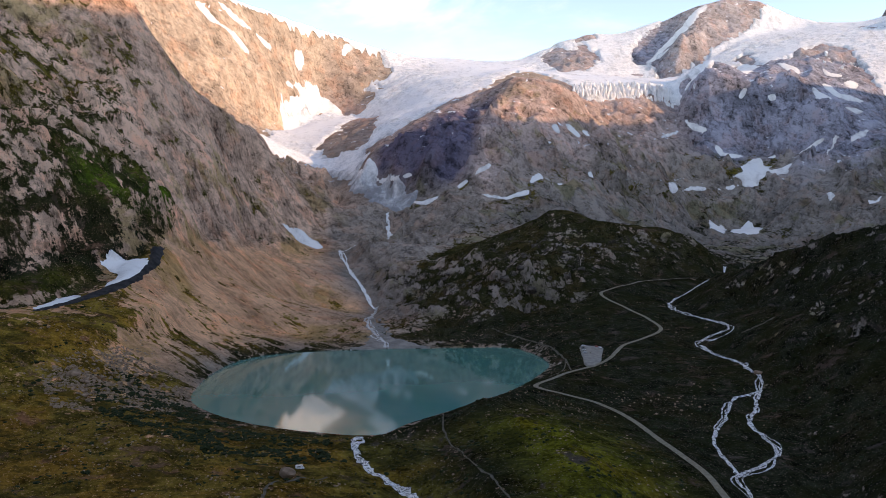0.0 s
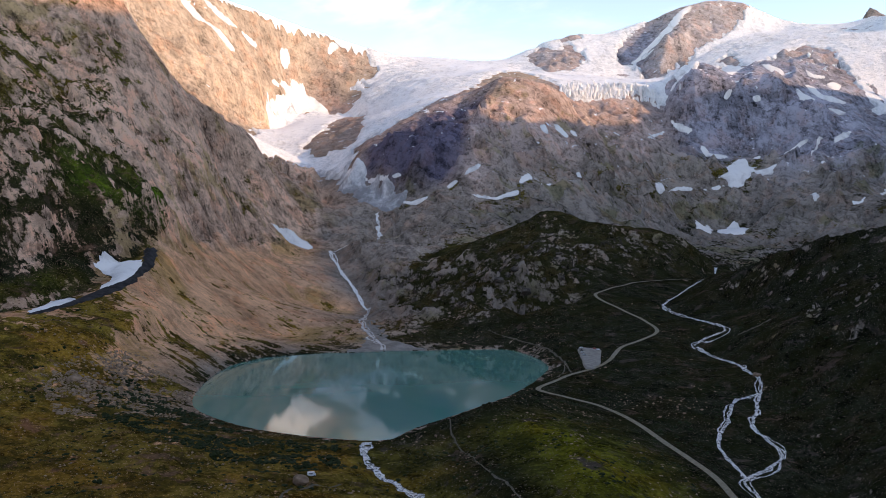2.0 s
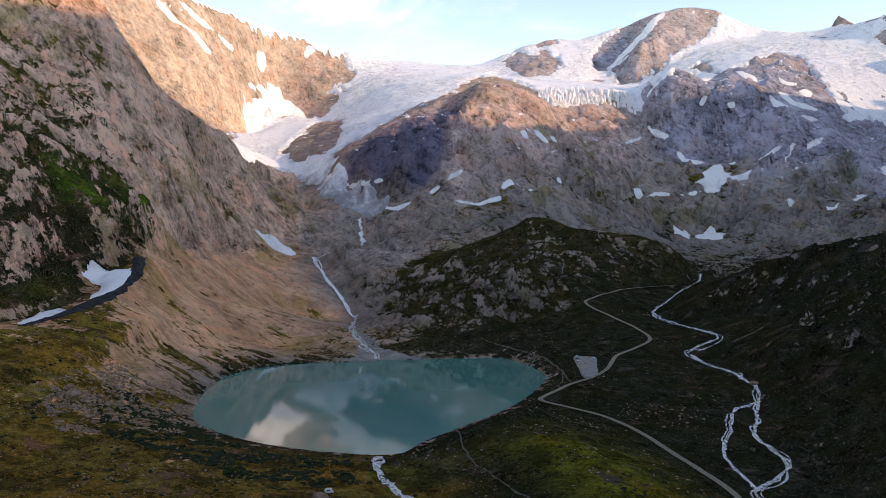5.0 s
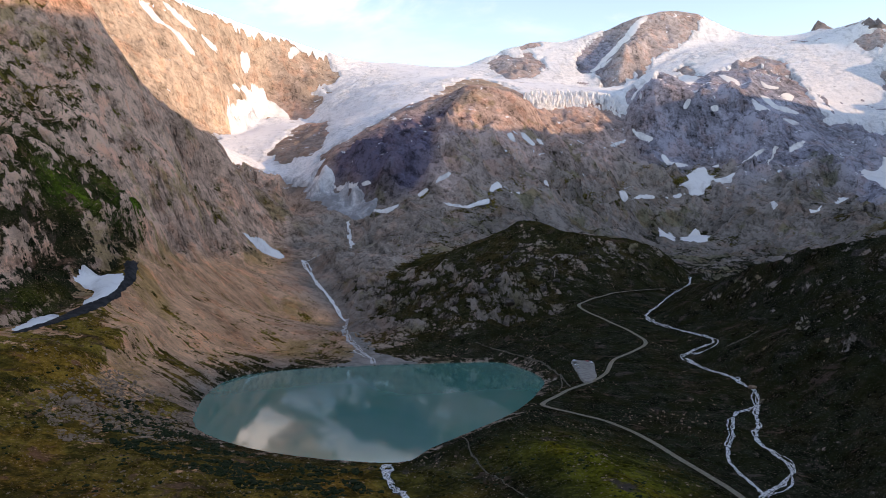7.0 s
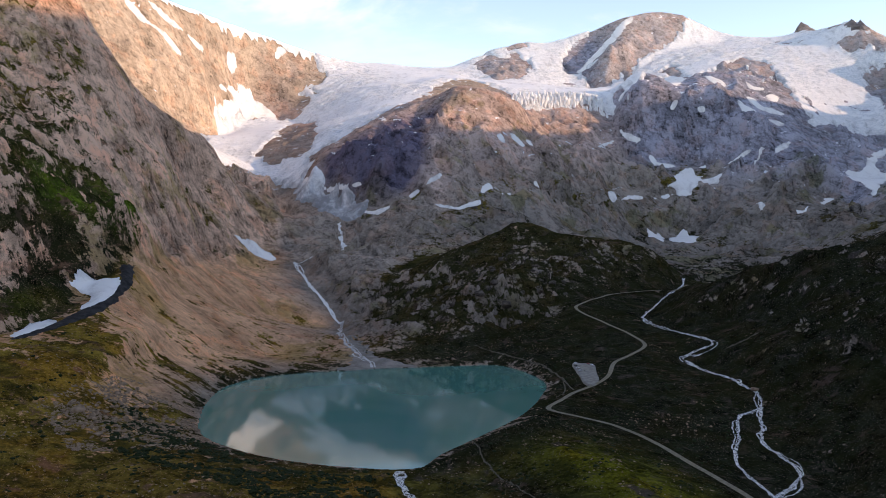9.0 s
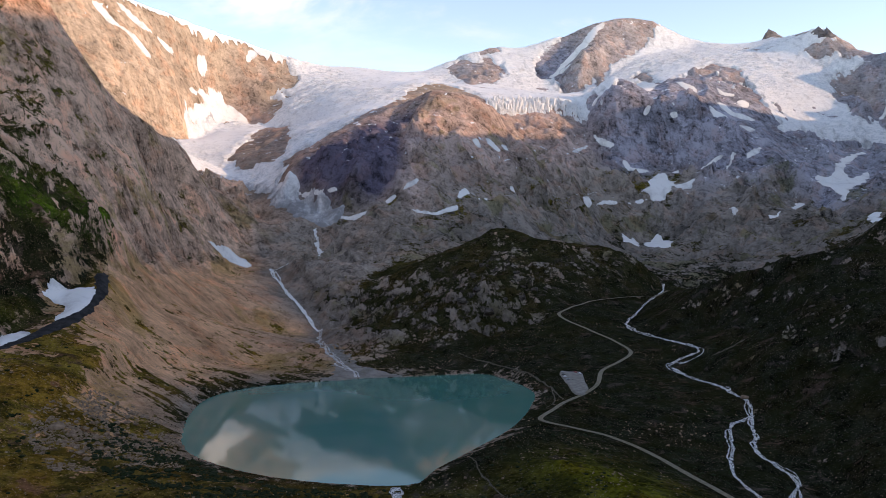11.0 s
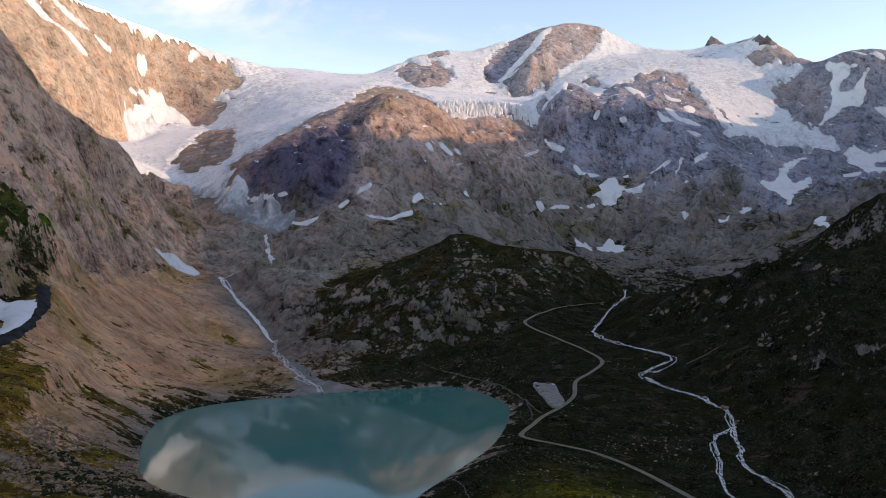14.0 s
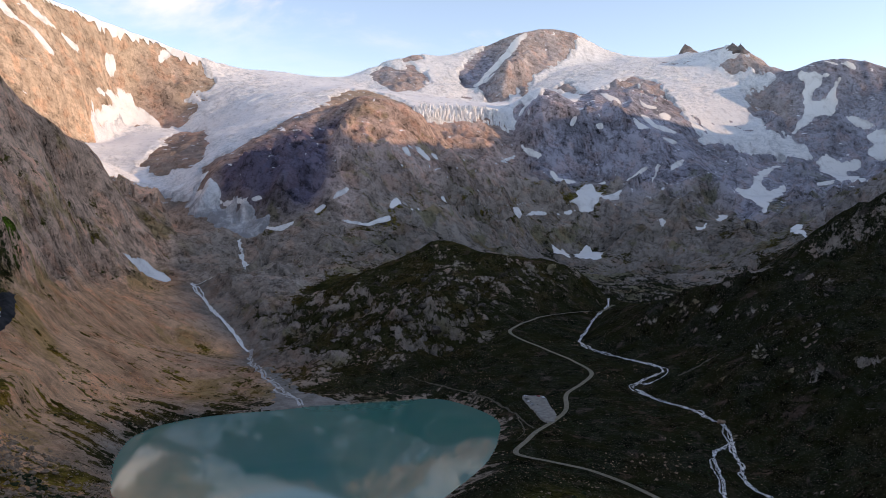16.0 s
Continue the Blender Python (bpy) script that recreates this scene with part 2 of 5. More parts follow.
def foam_material(name, low):
    """White water; the lower low, the less of the dark bed shows through."""
    m, n, bsdf = material(name)
    place = n.add("ShaderNodeNewGeometry").outputs["Position"]
    foam = n.ramp(n.math("ADD", n.math("MULTIPLY", n.noise(place, 0.30, 4, 0.7, 1.0), 0.5), n.math("MULTIPLY", n.noise(place, 1.1, 4, 0.7, 0.6), 0.5)), low, low + 0.10)
    n.link(n.mix(foam, (0.045, 0.05, 0.052), (0.80, 0.78, 0.76)), bsdf.inputs["Base Color"])
    n.link(n.add("ShaderNodeMapRange", {0: foam, 3: 0.12, 4: 0.75}).outputs[0], bsdf.inputs["Roughness"])
    n.link(n.add("ShaderNodeBump", {"Height": foam, "Strength": 0.8, "Distance": 0.4}).outputs[0], bsdf.inputs["Normal"])
    return m


FOAM, WHITE_FOAM = foam_material("foaming_water", 0.43), foam_material("white_water", 0.33)
MELT = plain_material("silty_meltwater", (0.30, 0.28, 0.26), (0.56, 0.53, 0.50), 0.2, 0.3)
CRAG_ROCK = plain_material("outcrop_rock", (0.038, 0.031, 0.026), (0.140, 0.113, 0.096), 1.9, relief=0.15)

# ---------------------------------------------------------------- the lie of the land
GROUND, LEFT, HILL, KNOLL, DOME, DARK, EAST, MAIN, WALL, BACK = range(10)
# base colours of rock and turf, some with shade, light or haze put in
RED, SCREE, GREY, SLATE, SLAB = (0.362, 0.230, 0.163), (0.50, 0.268, 0.152), (0.21, 0.165, 0.13), (0.165, 0.138, 0.118), (0.178, 0.145, 0.122)
# The two bluish greys below have distant haze put into the rock colour.
BROWN, HAZY_GREY, PEAK, TAN, UMBER, MOSS = (0.272, 0.200, 0.174), (0.19, 0.186, 0.212), (0.27, 0.23, 0.22), (0.315, 0.24, 0.18), (0.150, 0.127, 0.110), (0.042, 0.042, 0.013)
FELL, APRON, CRAG, SHADED_BROWN, HAZY_DARK, MOOR = (0.036, 0.033, 0.014), (0.165, 0.136, 0.115), (0.140, 0.112, 0.094), (0.070, 0.063, 0.088), (0.180, 0.175, 0.205), (0.135, 0.086, 0.018)
# The darkest turf holds the right-hand slopes' dim light; the brightest, lit grass.
LUSH, LIT_TURF, GOLD, HEATH, DARK_SHADED_TURF, SPRING = (0.062, 0.062, 0.011), (0.112, 0.106, 0.011), (0.175, 0.115, 0.021), (0.105, 0.082, 0.017), (0.0195, 0.0208, 0.0122), (0.078, 0.138, 0.012)
PLAN = []  # region; roughness, greenness and colours; dense points of one landform line


def spline(points, step, closed=False):
    """Dense points of a smooth curve through the given ones."""
    p = np.array(points, float)
    ext = np.vstack([p[-1:], p, p[:2]]) if closed else np.vstack([2 * p[0] - p[1], p, 2 * p[-1] - p[-2]])
    out = []
    for a, b, c, d in zip(ext, ext[1:], ext[2:], ext[3:]):
        n = max(2, int(np.linalg.norm(c - b) / step) + 1)
        s = np.linspace(0, 1, n, endpoint=False)[:, None]
        out.append(0.5 * (2 * b + (c - a) * s + (2 * a - 5 * b + 4 * c - d) * s ** 2 + (3 * b - a - 3 * c + d) * s ** 3))
    return np.vstack(out + [p[:1] if closed else p[-1:]])


def line(region, rough, green, stone, turf, points):
    """A crest, break of slope or stream bed: x, y, z along it."""
    PLAN.append((region, (rough, green, *stone, *turf), spline(points, 4.0)))
    return points


LEFT_CREST = line(LEFT, 1, 0.22, RED, HEATH, [(-831, 1450, 898), (-726, 1470, 770), (-641, 1480, 665), (-568, 1500, 560), (-533, 1510, 499), (-502, 1540, 445), (-472, 1580, 398), (-439, 1660, 371), (-401, 1740, 349), (-378, 1800, 302), (-346, 1830, 248), (-305, 1810, 199), (-271, 1790, 153), (-252, 1765, 123)])
LEFT_BEHIND = line(LEFT, 0.8, 0, RED, LUSH, [(-1000, 1900, 640), (-760, 1950, 480), (-560, 2000, 380), (-470, 2100, 320), (-380, 2200, 270), (-300, 2120, 215), (-260, 1980, 165)])
LEFT_HIGH = line(LEFT, 1, 0.6, RED, HEATH, [(-657, 1080, 353), (-620, 1150, 365), (-601, 1260, 389), (-548, 1318, 377), (-540, 1419, 452)])
LEFT_MID = line(LEFT, 1, 0.62, RED, MOSS, [(-580, 930, 249), (-546, 1010, 257), (-518, 1099, 273), (-504, 1210, 305), (-491, 1285, 308)])
LEFT_UPPER = line(LEFT, 1, 0.5, RED, HEATH, [(-480, 1330, 306), (-449, 1437, 298), (-416, 1570, 257), (-392, 1700, 241)])
LEFT_LOW = line(LEFT, 1, 0.82, RED, FELL, [(-532, 850, 154), (-505, 930, 153), (-485, 968, 153), (-470, 1030, 181), (-436, 1080, 167), (-414, 1165, 169)])
LEFT_BARE = line(LEFT, 1, 0.3, RED, MOSS, [(-405, 1210, 172), (-379, 1290, 142), (-365, 1490, 128), (-319, 1620, 114), (-279, 1720, 109)])
MORAINE_CREST = line(GROUND, 0.08, 0.4, SCREE, GOLD, [(-500, 770, 61), (-469, 800, 64), (-452, 830, 66), (-428, 850, 68), (-406, 880, 70), (-388, 910, 76), (-372, 950, 85), (-367, 1000, 97), (-371, 1050, 112), (-375, 1085, 123)])
MORAINE_SNOW = line(LEFT, 0.12, 0.5, RED, DARK_SHADED_TURF, [(-499, 850, 65), (-450, 895, 66), (-431, 935, 72), (-412, 985, 90), (-414, 1050, 105), (-402, 1085, 118)])
TALUS_TOP = line(GROUND, 0.3, 0.08, SCREE, HEATH, [(-375, 1085, 123), (-364, 1196, 118), (-346, 1300, 105), (-333, 1440, 100), (-291, 1590, 88), (-248, 1710, 99)])
TALUS_MID = line(GROUND, 0.1, 0.16, SCREE, GOLD, [(-327, 865, 61), (-329, 980, 64), (-327, 1110, 71), (-316, 1235, 72), (-281, 1290, 48), (-254, 1325, 28), (-197, 1390, 10), (-140, 1400, 2)])
TALUS_LOW = line(GROUND, 0.14, 0.18, SCREE, GOLD, [(-309, 760, 27), (-307, 913, 33), (-264, 990, 22), (-226, 1068, 11), (-187, 1125, -3)])
MEADOW_HIGH = line(GROUND, 0.15, 0.8, SCREE, GOLD, [(-434, 690, 54), (-393, 720, 55), (-360, 735, 52), (-343, 790, 50), (-324, 840, 46)])
MEADOW_MID = line(GROUND, 0.12, 0.55, SCREE, GOLD, [(-378, 600, 34), (-350, 640, 30), (-316, 693, 27), (-278, 695, 14), (-253, 750, 0)])
MEADOW_LOW = line(GROUND, 0.12, 0.75, SCREE, MOOR, [(-339, 520, 20), (-296, 540, 16), (-271, 550, 14), (-213, 530, 15), (-181, 570, 7), (-146, 590, 3), (-106, 575, 1)])
MEADOW_NEAR = line(GROUND, 0.1, 0.85, SCREE, MOOR, [(-293, 425, 13), (-235, 428, 12), (-176, 430, 12), (-118, 440, 10), (-94, 516, 3), (-86, 575, -1)])
OUTLET_BED = line(GROUND, 0.08, 0.95, GREY, HEATH, [(-60, 594, -0), (-62, 569, -2), (-50, 535, -5), (-34, 512, -8), (-20, 490, -11), (2, 440, -16)])
# The hill's lit face and shadow side are put into its turf colours.
HILL_CREST = line(GROUND, 0.15, 0.9, GREY, DARK_SHADED_TURF, [(-39, 600, -3), (-19, 610, 3), (1, 621, 7), (20, 632, 12), (39, 645, 17), (59, 670, 16), (82, 730, 6)])
HILL_FACE = line(GROUND, 0.15, 1, GREY, LIT_TURF, [(55, 585, 19), (73, 557, 16), (82, 510, 14), (87, 470, 12), (87, 430, 11), (82, 370, 12)])
HILL_LEFT = line(GROUND, 0.1, 1.1, GREY, DARK_SHADED_TURF, [(9, 548, 3), (27, 490, 6), (36, 440, 7), (39, 370, 12)])
MORAINE_MEADOW = line(GROUND, 0.12, 0.86, SCREE, GOLD, [(-356, 835, 61), (-330, 858, 54), (-314, 905, 43), (-295, 935, 28)])
ROAD_UPPER = line(GROUND, 0.05, 0.75, GREY, DARK_SHADED_TURF, [(86, 752, 6), (110, 788, 7), (131, 815, 7), (162, 848, 8), (181, 868, 15), (205, 922, 17), (242, 960, 21), (266, 992, 26), (260, 1035, 34), (247, 1073, 40), (226, 1160, 52), (253, 1210, 57), (300, 1250, 62), (352, 1280, 64), (424, 1310, 67), (474, 1350, 72)])
ROAD_LOWER = line(GROUND, 0.05, 0.8, GREY, DARK_SHADED_TURF, [(171, 464, -11), (173, 503, -10), (173, 542, -9), (163, 604, -7), (153, 670, -5), (136, 709, -2), (110, 732, 2), (93, 737, 5)])
PARK = line(GROUND, 0.05, 0.8, GREY, DARK_SHADED_TURF, [(158, 925, 14), (183, 935, 12), (166, 862, 9), (154, 851, 6), (154, 890, 11)])
LEFT_FOOT = line(LEFT, 0.9, 0.7, RED, DARK_SHADED_TURF, [(-515, 900, 94), (-474, 945, 107), (-458, 1010, 121), (-427, 1055, 134), (-395, 1110, 148), (-374, 1190, 139)])
# Dome's left side: its shade is put into the dark violet rock colour.
DOME_DARK = line(DOME, 1, 0.05, SHADED_BROWN, HEATH, [(-132, 2030, 299), (-67, 1975, 282), (-5, 1985, 307), (65, 2060, 351)])
DOME_SIDE = line(DOME, 1, 0.03, SHADED_BROWN, HEATH, [(-136, 2100, 340), (-65, 2150, 378), (9, 2180, 411), (71, 2230, 443)])
DOME_FLANK = line(DOME, 1, 0.02, SHADED_BROWN, HEATH, [(-172, 2089, 312), (-127, 2104, 343), (-73, 2148, 375), (-3, 2181, 408), (64, 2224, 441), (116, 2235, 470)])
DOME_DARK_LOW = line(DOME, 1, 0.04, SHADED_BROWN, HEATH, [(-115, 2027, 296), (-59, 2019, 307), (-2, 2018, 321), (53, 2041, 340), (95, 2061, 369), (120, 2129, 418)])
WALL_KNOB = line(WALL, 1, 0, BROWN, HEATH, [(-435, 3030, 762), (-344, 3050, 745), (-259, 3085, 727)])
SLAB_FIELD = line(GROUND, 1, 0.34, CRAG, FELL, [(-101, 1545, 90), (-86, 1470, 57), (-70, 1400, 28), (-48, 1270, 9), (-16, 1175, 4)])
LEFT_GREEN = line(LEFT, 0.5, 1.1, RED, LUSH, [(-505, 862, 85), (-469, 885, 86), (-446, 925, 89), (-427, 970, 99)])
DARK_FACE = line(DARK, 1, 0.03, HAZY_DARK, HEATH, [(791, 2625, 520), (860, 2600, 510), (966, 2570, 483), (1067, 2530, 458), (1152, 2480, 419)])
DARK_RIM = line(DARK, 1, 0.03, HAZY_DARK, HEATH, [(798, 2670, 610), (852, 2640, 630), (932, 2630, 628), (1014, 2610, 591), (1097, 2570, 548), (1178, 2510, 483), (1206, 2470, 434)])
DOME_RIDGE = line(DOME, 0.9, 0.06, BROWN, HEATH, [(199, 2290, 546), (150, 2215, 486), (120, 2095, 400), (93, 1960, 322), (80, 1900, 274)])
MAIN_RIB = line(MAIN, 0.8, 0, PEAK, HEATH, [(1095, 3480, 1057), (964, 3270, 878), (870, 3110, 726)])
# The peak's shaded left facet, its shade put in as a darker colour.
MAIN_LEFT = line(MAIN, 0.8, 0, HAZY_DARK, HEATH, [(953, 3480, 980), (843, 3330, 825), (769, 3200, 720)])
DARK_BULGE = line(DARK, 1, 0.2, HAZY_DARK, DARK_SHADED_TURF, [(1036, 2390, 336), (1142, 2390, 369), (1257, 2370, 370), (1331, 2300, 328), (1340, 2200, 248)])
BULGE_LOW = line(DARK, 0.9, 0.2, UMBER, DARK_SHADED_TURF, [(933, 2190, 236), (1033, 2150, 244), (1150, 2110, 229), (1174, 1990, 182)])
RIVER_UPPER = line(GROUND, 0.08, 0.85, GREY, DARK_SHADED_TURF, [(488, 1390, 68), (444, 1330, 61), (380, 1240, 52), (315, 1130, 40), (312, 1080, 37), (331, 1000, 34), (331, 940, 34), (303, 955, 17), (300, 945, 8), (309, 860, 10), (306, 790, 8), (299, 765, -0), (282, 728, -8)])
RIVER_EAST = line(GROUND, 0.08, 0.9, GREY, DARK_SHADED_TURF, [(282, 728, -8), (259, 672, -14), (258, 619, -18), (232, 585, -19), (207, 560, -21), (203, 530, -24), (194, 480, -29)])
RIVER_WEST = line(GROUND, 0.08, 0.9, GREY, DARK_SHADED_TURF, [(297, 760, -2), (266, 740, -4), (242, 692, -9), (213, 635, -16), (209, 590, -20), (207, 560, -21)])
RIGHT_CREST = line(HILL, 0.4, 0.88, SLATE, DARK_SHADED_TURF, [(422, 1290, 64), (422, 1180, 86), (439, 1080, 111), (449, 1020, 131), (481, 970, 147), (510, 940, 154), (548, 915, 158), (601, 890, 159)])
RIGHT_MID = line(HILL, 0.6, 0.84, SLATE, DARK_SHADED_TURF, [(387, 1060, 45), (398, 930, 63), (411, 850, 71), (425, 780, 78), (445, 700, 87)])
RIGHT_LOW = line(HILL, 0.5, 0.95, SLATE, DARK_SHADED_TURF, [(343, 800, 26), (361, 742, 38), (377, 690, 40), (402, 630, 46)])
RIGHT_FOOT = line(GROUND, 0.25, 0.85, GREY, DARK_SHADED_TURF, [(312, 725, -2), (293, 655, -12), (273, 590, -22), (261, 540, -27), (236, 470, -28)])
RIGHT_NEAR = line(HILL, 0.4, 0.95, SLATE, DARK_SHADED_TURF, [(350, 640, 12), (312, 560, -1), (280, 490, -10), (258, 430, -12)])
FAR_KNOB = line(HILL, 0.6, 0.95, SLATE, DARK_SHADED_TURF, [(980, 1560, 149), (988, 1520, 184), (1003, 1490, 224), (1034, 1450, 257), (1064, 1400, 279), (1139, 1330, 311), (1238, 1280, 319)])
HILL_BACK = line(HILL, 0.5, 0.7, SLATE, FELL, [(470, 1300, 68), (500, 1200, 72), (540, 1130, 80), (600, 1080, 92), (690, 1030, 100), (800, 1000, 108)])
VALE = line(GROUND, 0.5, 0.55, UMBER, DARK_SHADED_TURF, [(480, 1400, 69), (560, 1430, 70), (680, 1400, 72), (800, 1370, 78), (920, 1350, 95), (1060, 1280, 130)])
VALE_FAR = line(GROUND, 0.5, 0.4, UMBER, DARK_SHADED_TURF, [(560, 1600, 78), (700, 1580, 78), (850, 1590, 84), (960, 1640, 110)])
KNOB_FRONT = line(HILL, 0.6, 0.95, SLATE, DARK_SHADED_TURF, [(985, 1500, 105), (1030, 1440, 145), (1100, 1340, 195), (1200, 1250, 235)])
KNOB_BACK = line(GROUND, 0.6, 0.5, UMBER, DARK_SHADED_TURF, [(1010, 1640, 140), (1060, 1600, 185), (1130, 1540, 225), (1240, 1480, 250)])
KNOLL_BACK = line(KNOLL, 0.8, 0.5, GREY, FELL, [(90, 1560, 108), (210, 1545, 140), (320, 1490, 125), (420, 1470, 105)])
KNOLL_CREST = line(KNOLL, 0.8, 0.78, GREY, FELL, [(-15, 1530, 74), (17, 1520, 91), (69, 1500, 118), (121, 1470, 137), (169, 1475, 164), (208, 1475, 184), (255, 1440, 164), (311, 1420, 153), (389, 1420, 147), (442, 1400, 125), (474, 1380, 97), (487, 1360, 73)])
KNOLL_MID = line(KNOLL, 0.85, 0.6, CRAG, FELL, [(-43, 1400, 33), (33, 1330, 53), (103, 1228, 91), (199, 1330, 113), (261, 1360, 130), (338, 1370, 112), (398, 1380, 97)])
KNOLL_LOW = line(KNOLL, 0.8, 0.68, CRAG, FELL, [(-81, 1390, 10), (7, 1197, 15), (94, 1171, 26), (159, 1170, 33), (210, 1180, 45)])
SHORE_FLAT = line(GROUND, 0.25, 0.75, GREY, DARK_SHADED_TURF, [(9, 1100, 7), (72, 1080, 9), (122, 1000, 13), (134, 890, 5)])
BEHIND_KNOLL = line(GROUND, 0.5, 0.3, UMBER, DARK_SHADED_TURF, [(150, 1780, 150), (350, 1750, 110), (520, 1750, 92), (700, 1700, 85), (900, 1750, 80)])
FOREFIELD_LOW = line(GROUND, 0.85, 0.02, SLAB, HEATH, [(-214, 1680, 98), (-164, 1640, 108), (-84, 1553, 108), (-26, 1560, 105)])
FOREFIELD_MID = line(GROUND, 0.85, 0.04, SLAB, HEATH, [(-244, 1750, 122), (-182, 1830, 140), (-127, 1866, 150), (-31, 1850, 166), (59, 1850, 185), (137, 1866, 213)])
INFLOW_BED = line(GROUND, 0.15, 0, SLAB, HEATH, [(-214, 1680, 98), (-190, 1590, 71), (-148, 1480, 36), (-127, 1420, 11), (-113, 1399, 1), (-116, 1250, -1)])
ICE_AXIS = line(DOME, 0.12, 0, SLAB, HEATH, [(-598, 2520, 433), (-516, 2460, 388), (-401, 2380, 340), (-301, 2250, 299), (-207, 2080, 252), (-129, 1990, 217), (-106, 1957, 192)])
DOME_RIM = line(DOME, 0.7, 0.1, BROWN, HEATH, [(-205, 2060, 298), (-142, 2190, 378), (-37, 2270, 448), (58, 2320, 500), (138, 2330, 535), (194, 2330, 562), (249, 2320, 564), (330, 2330, 543), (393, 2400, 529)])
# More of the dome's left side, with shade in the colour.
DOME_SHADE = line(DOME, 1, 0.03, SHADED_BROWN, HEATH, [(-131, 2015, 281), (-66, 1962, 254), (1, 1942, 261), (64, 2000, 300)])
DOME_FACE = line(DOME, 0.9, 0.15, BROWN, HEATH, [(98, 2160, 404), (177, 2220, 449), (297, 2196, 404), (397, 2250, 391), (508, 2330, 360), (660, 2480, 381)])
DOME_FOOT = line(DOME, 0.9, 0.42, APRON, HEATH, [(-87, 1960, 220), (21, 1890, 224), (137, 1866, 213), (221, 1931, 255), (299, 2000, 242), (417, 2109, 245), (569, 2250, 268), (690, 2400, 291), (816, 2430, 310), (941, 2450, 314), (1033, 2430, 326)])
LOWER_APRON = line(DOME, 0.8, 0.3, UMBER, DARK_SHADED_TURF, [(218, 1790, 181), (359, 1880, 179), (534, 2050, 145), (695, 2200, 136), (845, 2293, 130), (938, 2200, 151), (1050, 2120, 166)])
BASIN = line(GROUND, 0.35, 0.3, UMBER, DARK_SHADED_TURF, [(556, 1800, 97), (679, 1900, 85), (810, 1988, 80), (900, 1950, 105)])
CLIFF_TOP = line(DOME, 0.5, 0, BROWN, HEATH, [(421, 2620, 550), (528, 2665, 553), (645, 2690, 542), (719, 2690, 535), (765, 2680, 497)])
ICE_LIP = line(MAIN, 0.3, 0, PEAK, HEATH, [(423, 2652, 586), (535, 2697, 600), (653, 2722, 608), (724, 2722, 602), (768, 2712, 556)])
CLIFF_FOOT = line(DOME, 0.8, 0.05, BROWN, HEATH, [(461, 2420, 417), (579, 2500, 417), (703, 2574, 439), (767, 2580, 416)])
DARK_CREST = line(DARK, 0.9, 0.05, HAZY_GREY, HEATH, [(759, 2680, 524), (803, 2740, 611), (856, 2760, 674), (913, 2760, 697), (985, 2775, 664), (1055, 2785, 664), (1198, 2830, 714), (1291, 2800, 701), (1349, 2740, 639), (1395, 2680, 560), (1405, 2600, 472), (1419, 2520, 371)])
DARK_FOOT = line(DARK, 0.9, 0.03, HAZY_DARK, HEATH, [(802, 2560, 397), (894, 2530, 370), (979, 2510, 356), (1077, 2470, 355), (1170, 2440, 368), (1282, 2400, 343)])
SHOULDER = line(DARK, 0.9, 0.12, UMBER, HEATH, [(1046, 2380, 257), (1167, 2360, 305), (1254, 2340, 304), (1300, 2250, 236), (1286, 2120, 144)])
RIGHT_LEDGE = line(EAST, 0.7, 0.05, HAZY_GREY, HEATH, [(1530, 2720, 556), (1608, 2680, 499), (1733, 2626, 441), (1869, 2590, 422), (1982, 2500, 378), (2124, 2400, 336)])
RIGHT_SLOPE = line(EAST, 0.8, 0.12, HAZY_GREY, HEATH, [(1418, 2430, 308), (1502, 2400, 308), (1691, 2369, 328), (1758, 2200, 234), (1869, 2100, 216)])
RIGHT_FLOOR = line(GROUND, 0.6, 0.25, UMBER, HEATH, [(862, 1990, 96), (974, 1990, 109), (1099, 1930, 121), (1228, 1880, 161), (1327, 1800, 183)])
ICE_RIGHT = line(MAIN, 0.3, 0, PEAK, HEATH, [(822, 2880, 612), (1036, 2980, 687), (1427, 3200, 862), (1659, 3150, 868), (1824, 3000, 785), (1873, 2850, 622), (1891, 2740, 514)])
RIGHT_PEAK = line(EAST, 0.7, 0, HAZY_GREY, HEATH, [(1961, 2980, 836), (2011, 2900, 837), (2084, 2830, 876), (2163, 2800, 883), (2259, 2760, 863), (2413, 2700, 812), (2656, 2600, 763)])
RIGHT_FACE = line(EAST, 0.9, 0, HAZY_GREY, HEATH, [(1838, 2770, 647), (1956, 2700, 589), (2086, 2620, 542), (2220, 2500, 523)])
MAIN_CREST = line(MAIN, 0.6, 0, PEAK, HEATH, [(329, 3400, 821), (520, 3428, 906), (625, 3470, 946), (751, 3480, 944), (934, 3500, 1012), (1121, 3515, 1091), (1309, 3515, 1104), (1439, 3500, 1043), (1560, 3480, 995), (1733, 3470, 983), (1824, 3430, 995), (1866, 3420, 1038), (1895, 3360, 992), (1911, 3130, 989), (1971, 3080, 942), (1968, 2990, 838)])
MAIN_FOOT = line(MAIN, 0.5, 0, PEAK, HEATH, [(335, 3150, 725), (487, 3050, 694), (678, 3120, 697), (840, 3130, 680), (1029, 3200, 766), (1256, 3330, 894), (1501, 3400, 940)])
SKYLINE_ICE = line(MAIN, 0.2, 0, PEAK, HEATH, [(-204, 3165, 800), (-100, 3300, 807), (38, 3437, 829), (203, 3440, 820), (296, 3420, 811), (391, 3430, 832)])
BOWL_HIGH = line(WALL, 0.1, 0, TAN, HEATH, [(-301, 3040, 629), (-131, 2967, 648), (90, 2847, 648), (271, 2900, 681), (424, 2850, 648), (532, 2800, 611)])
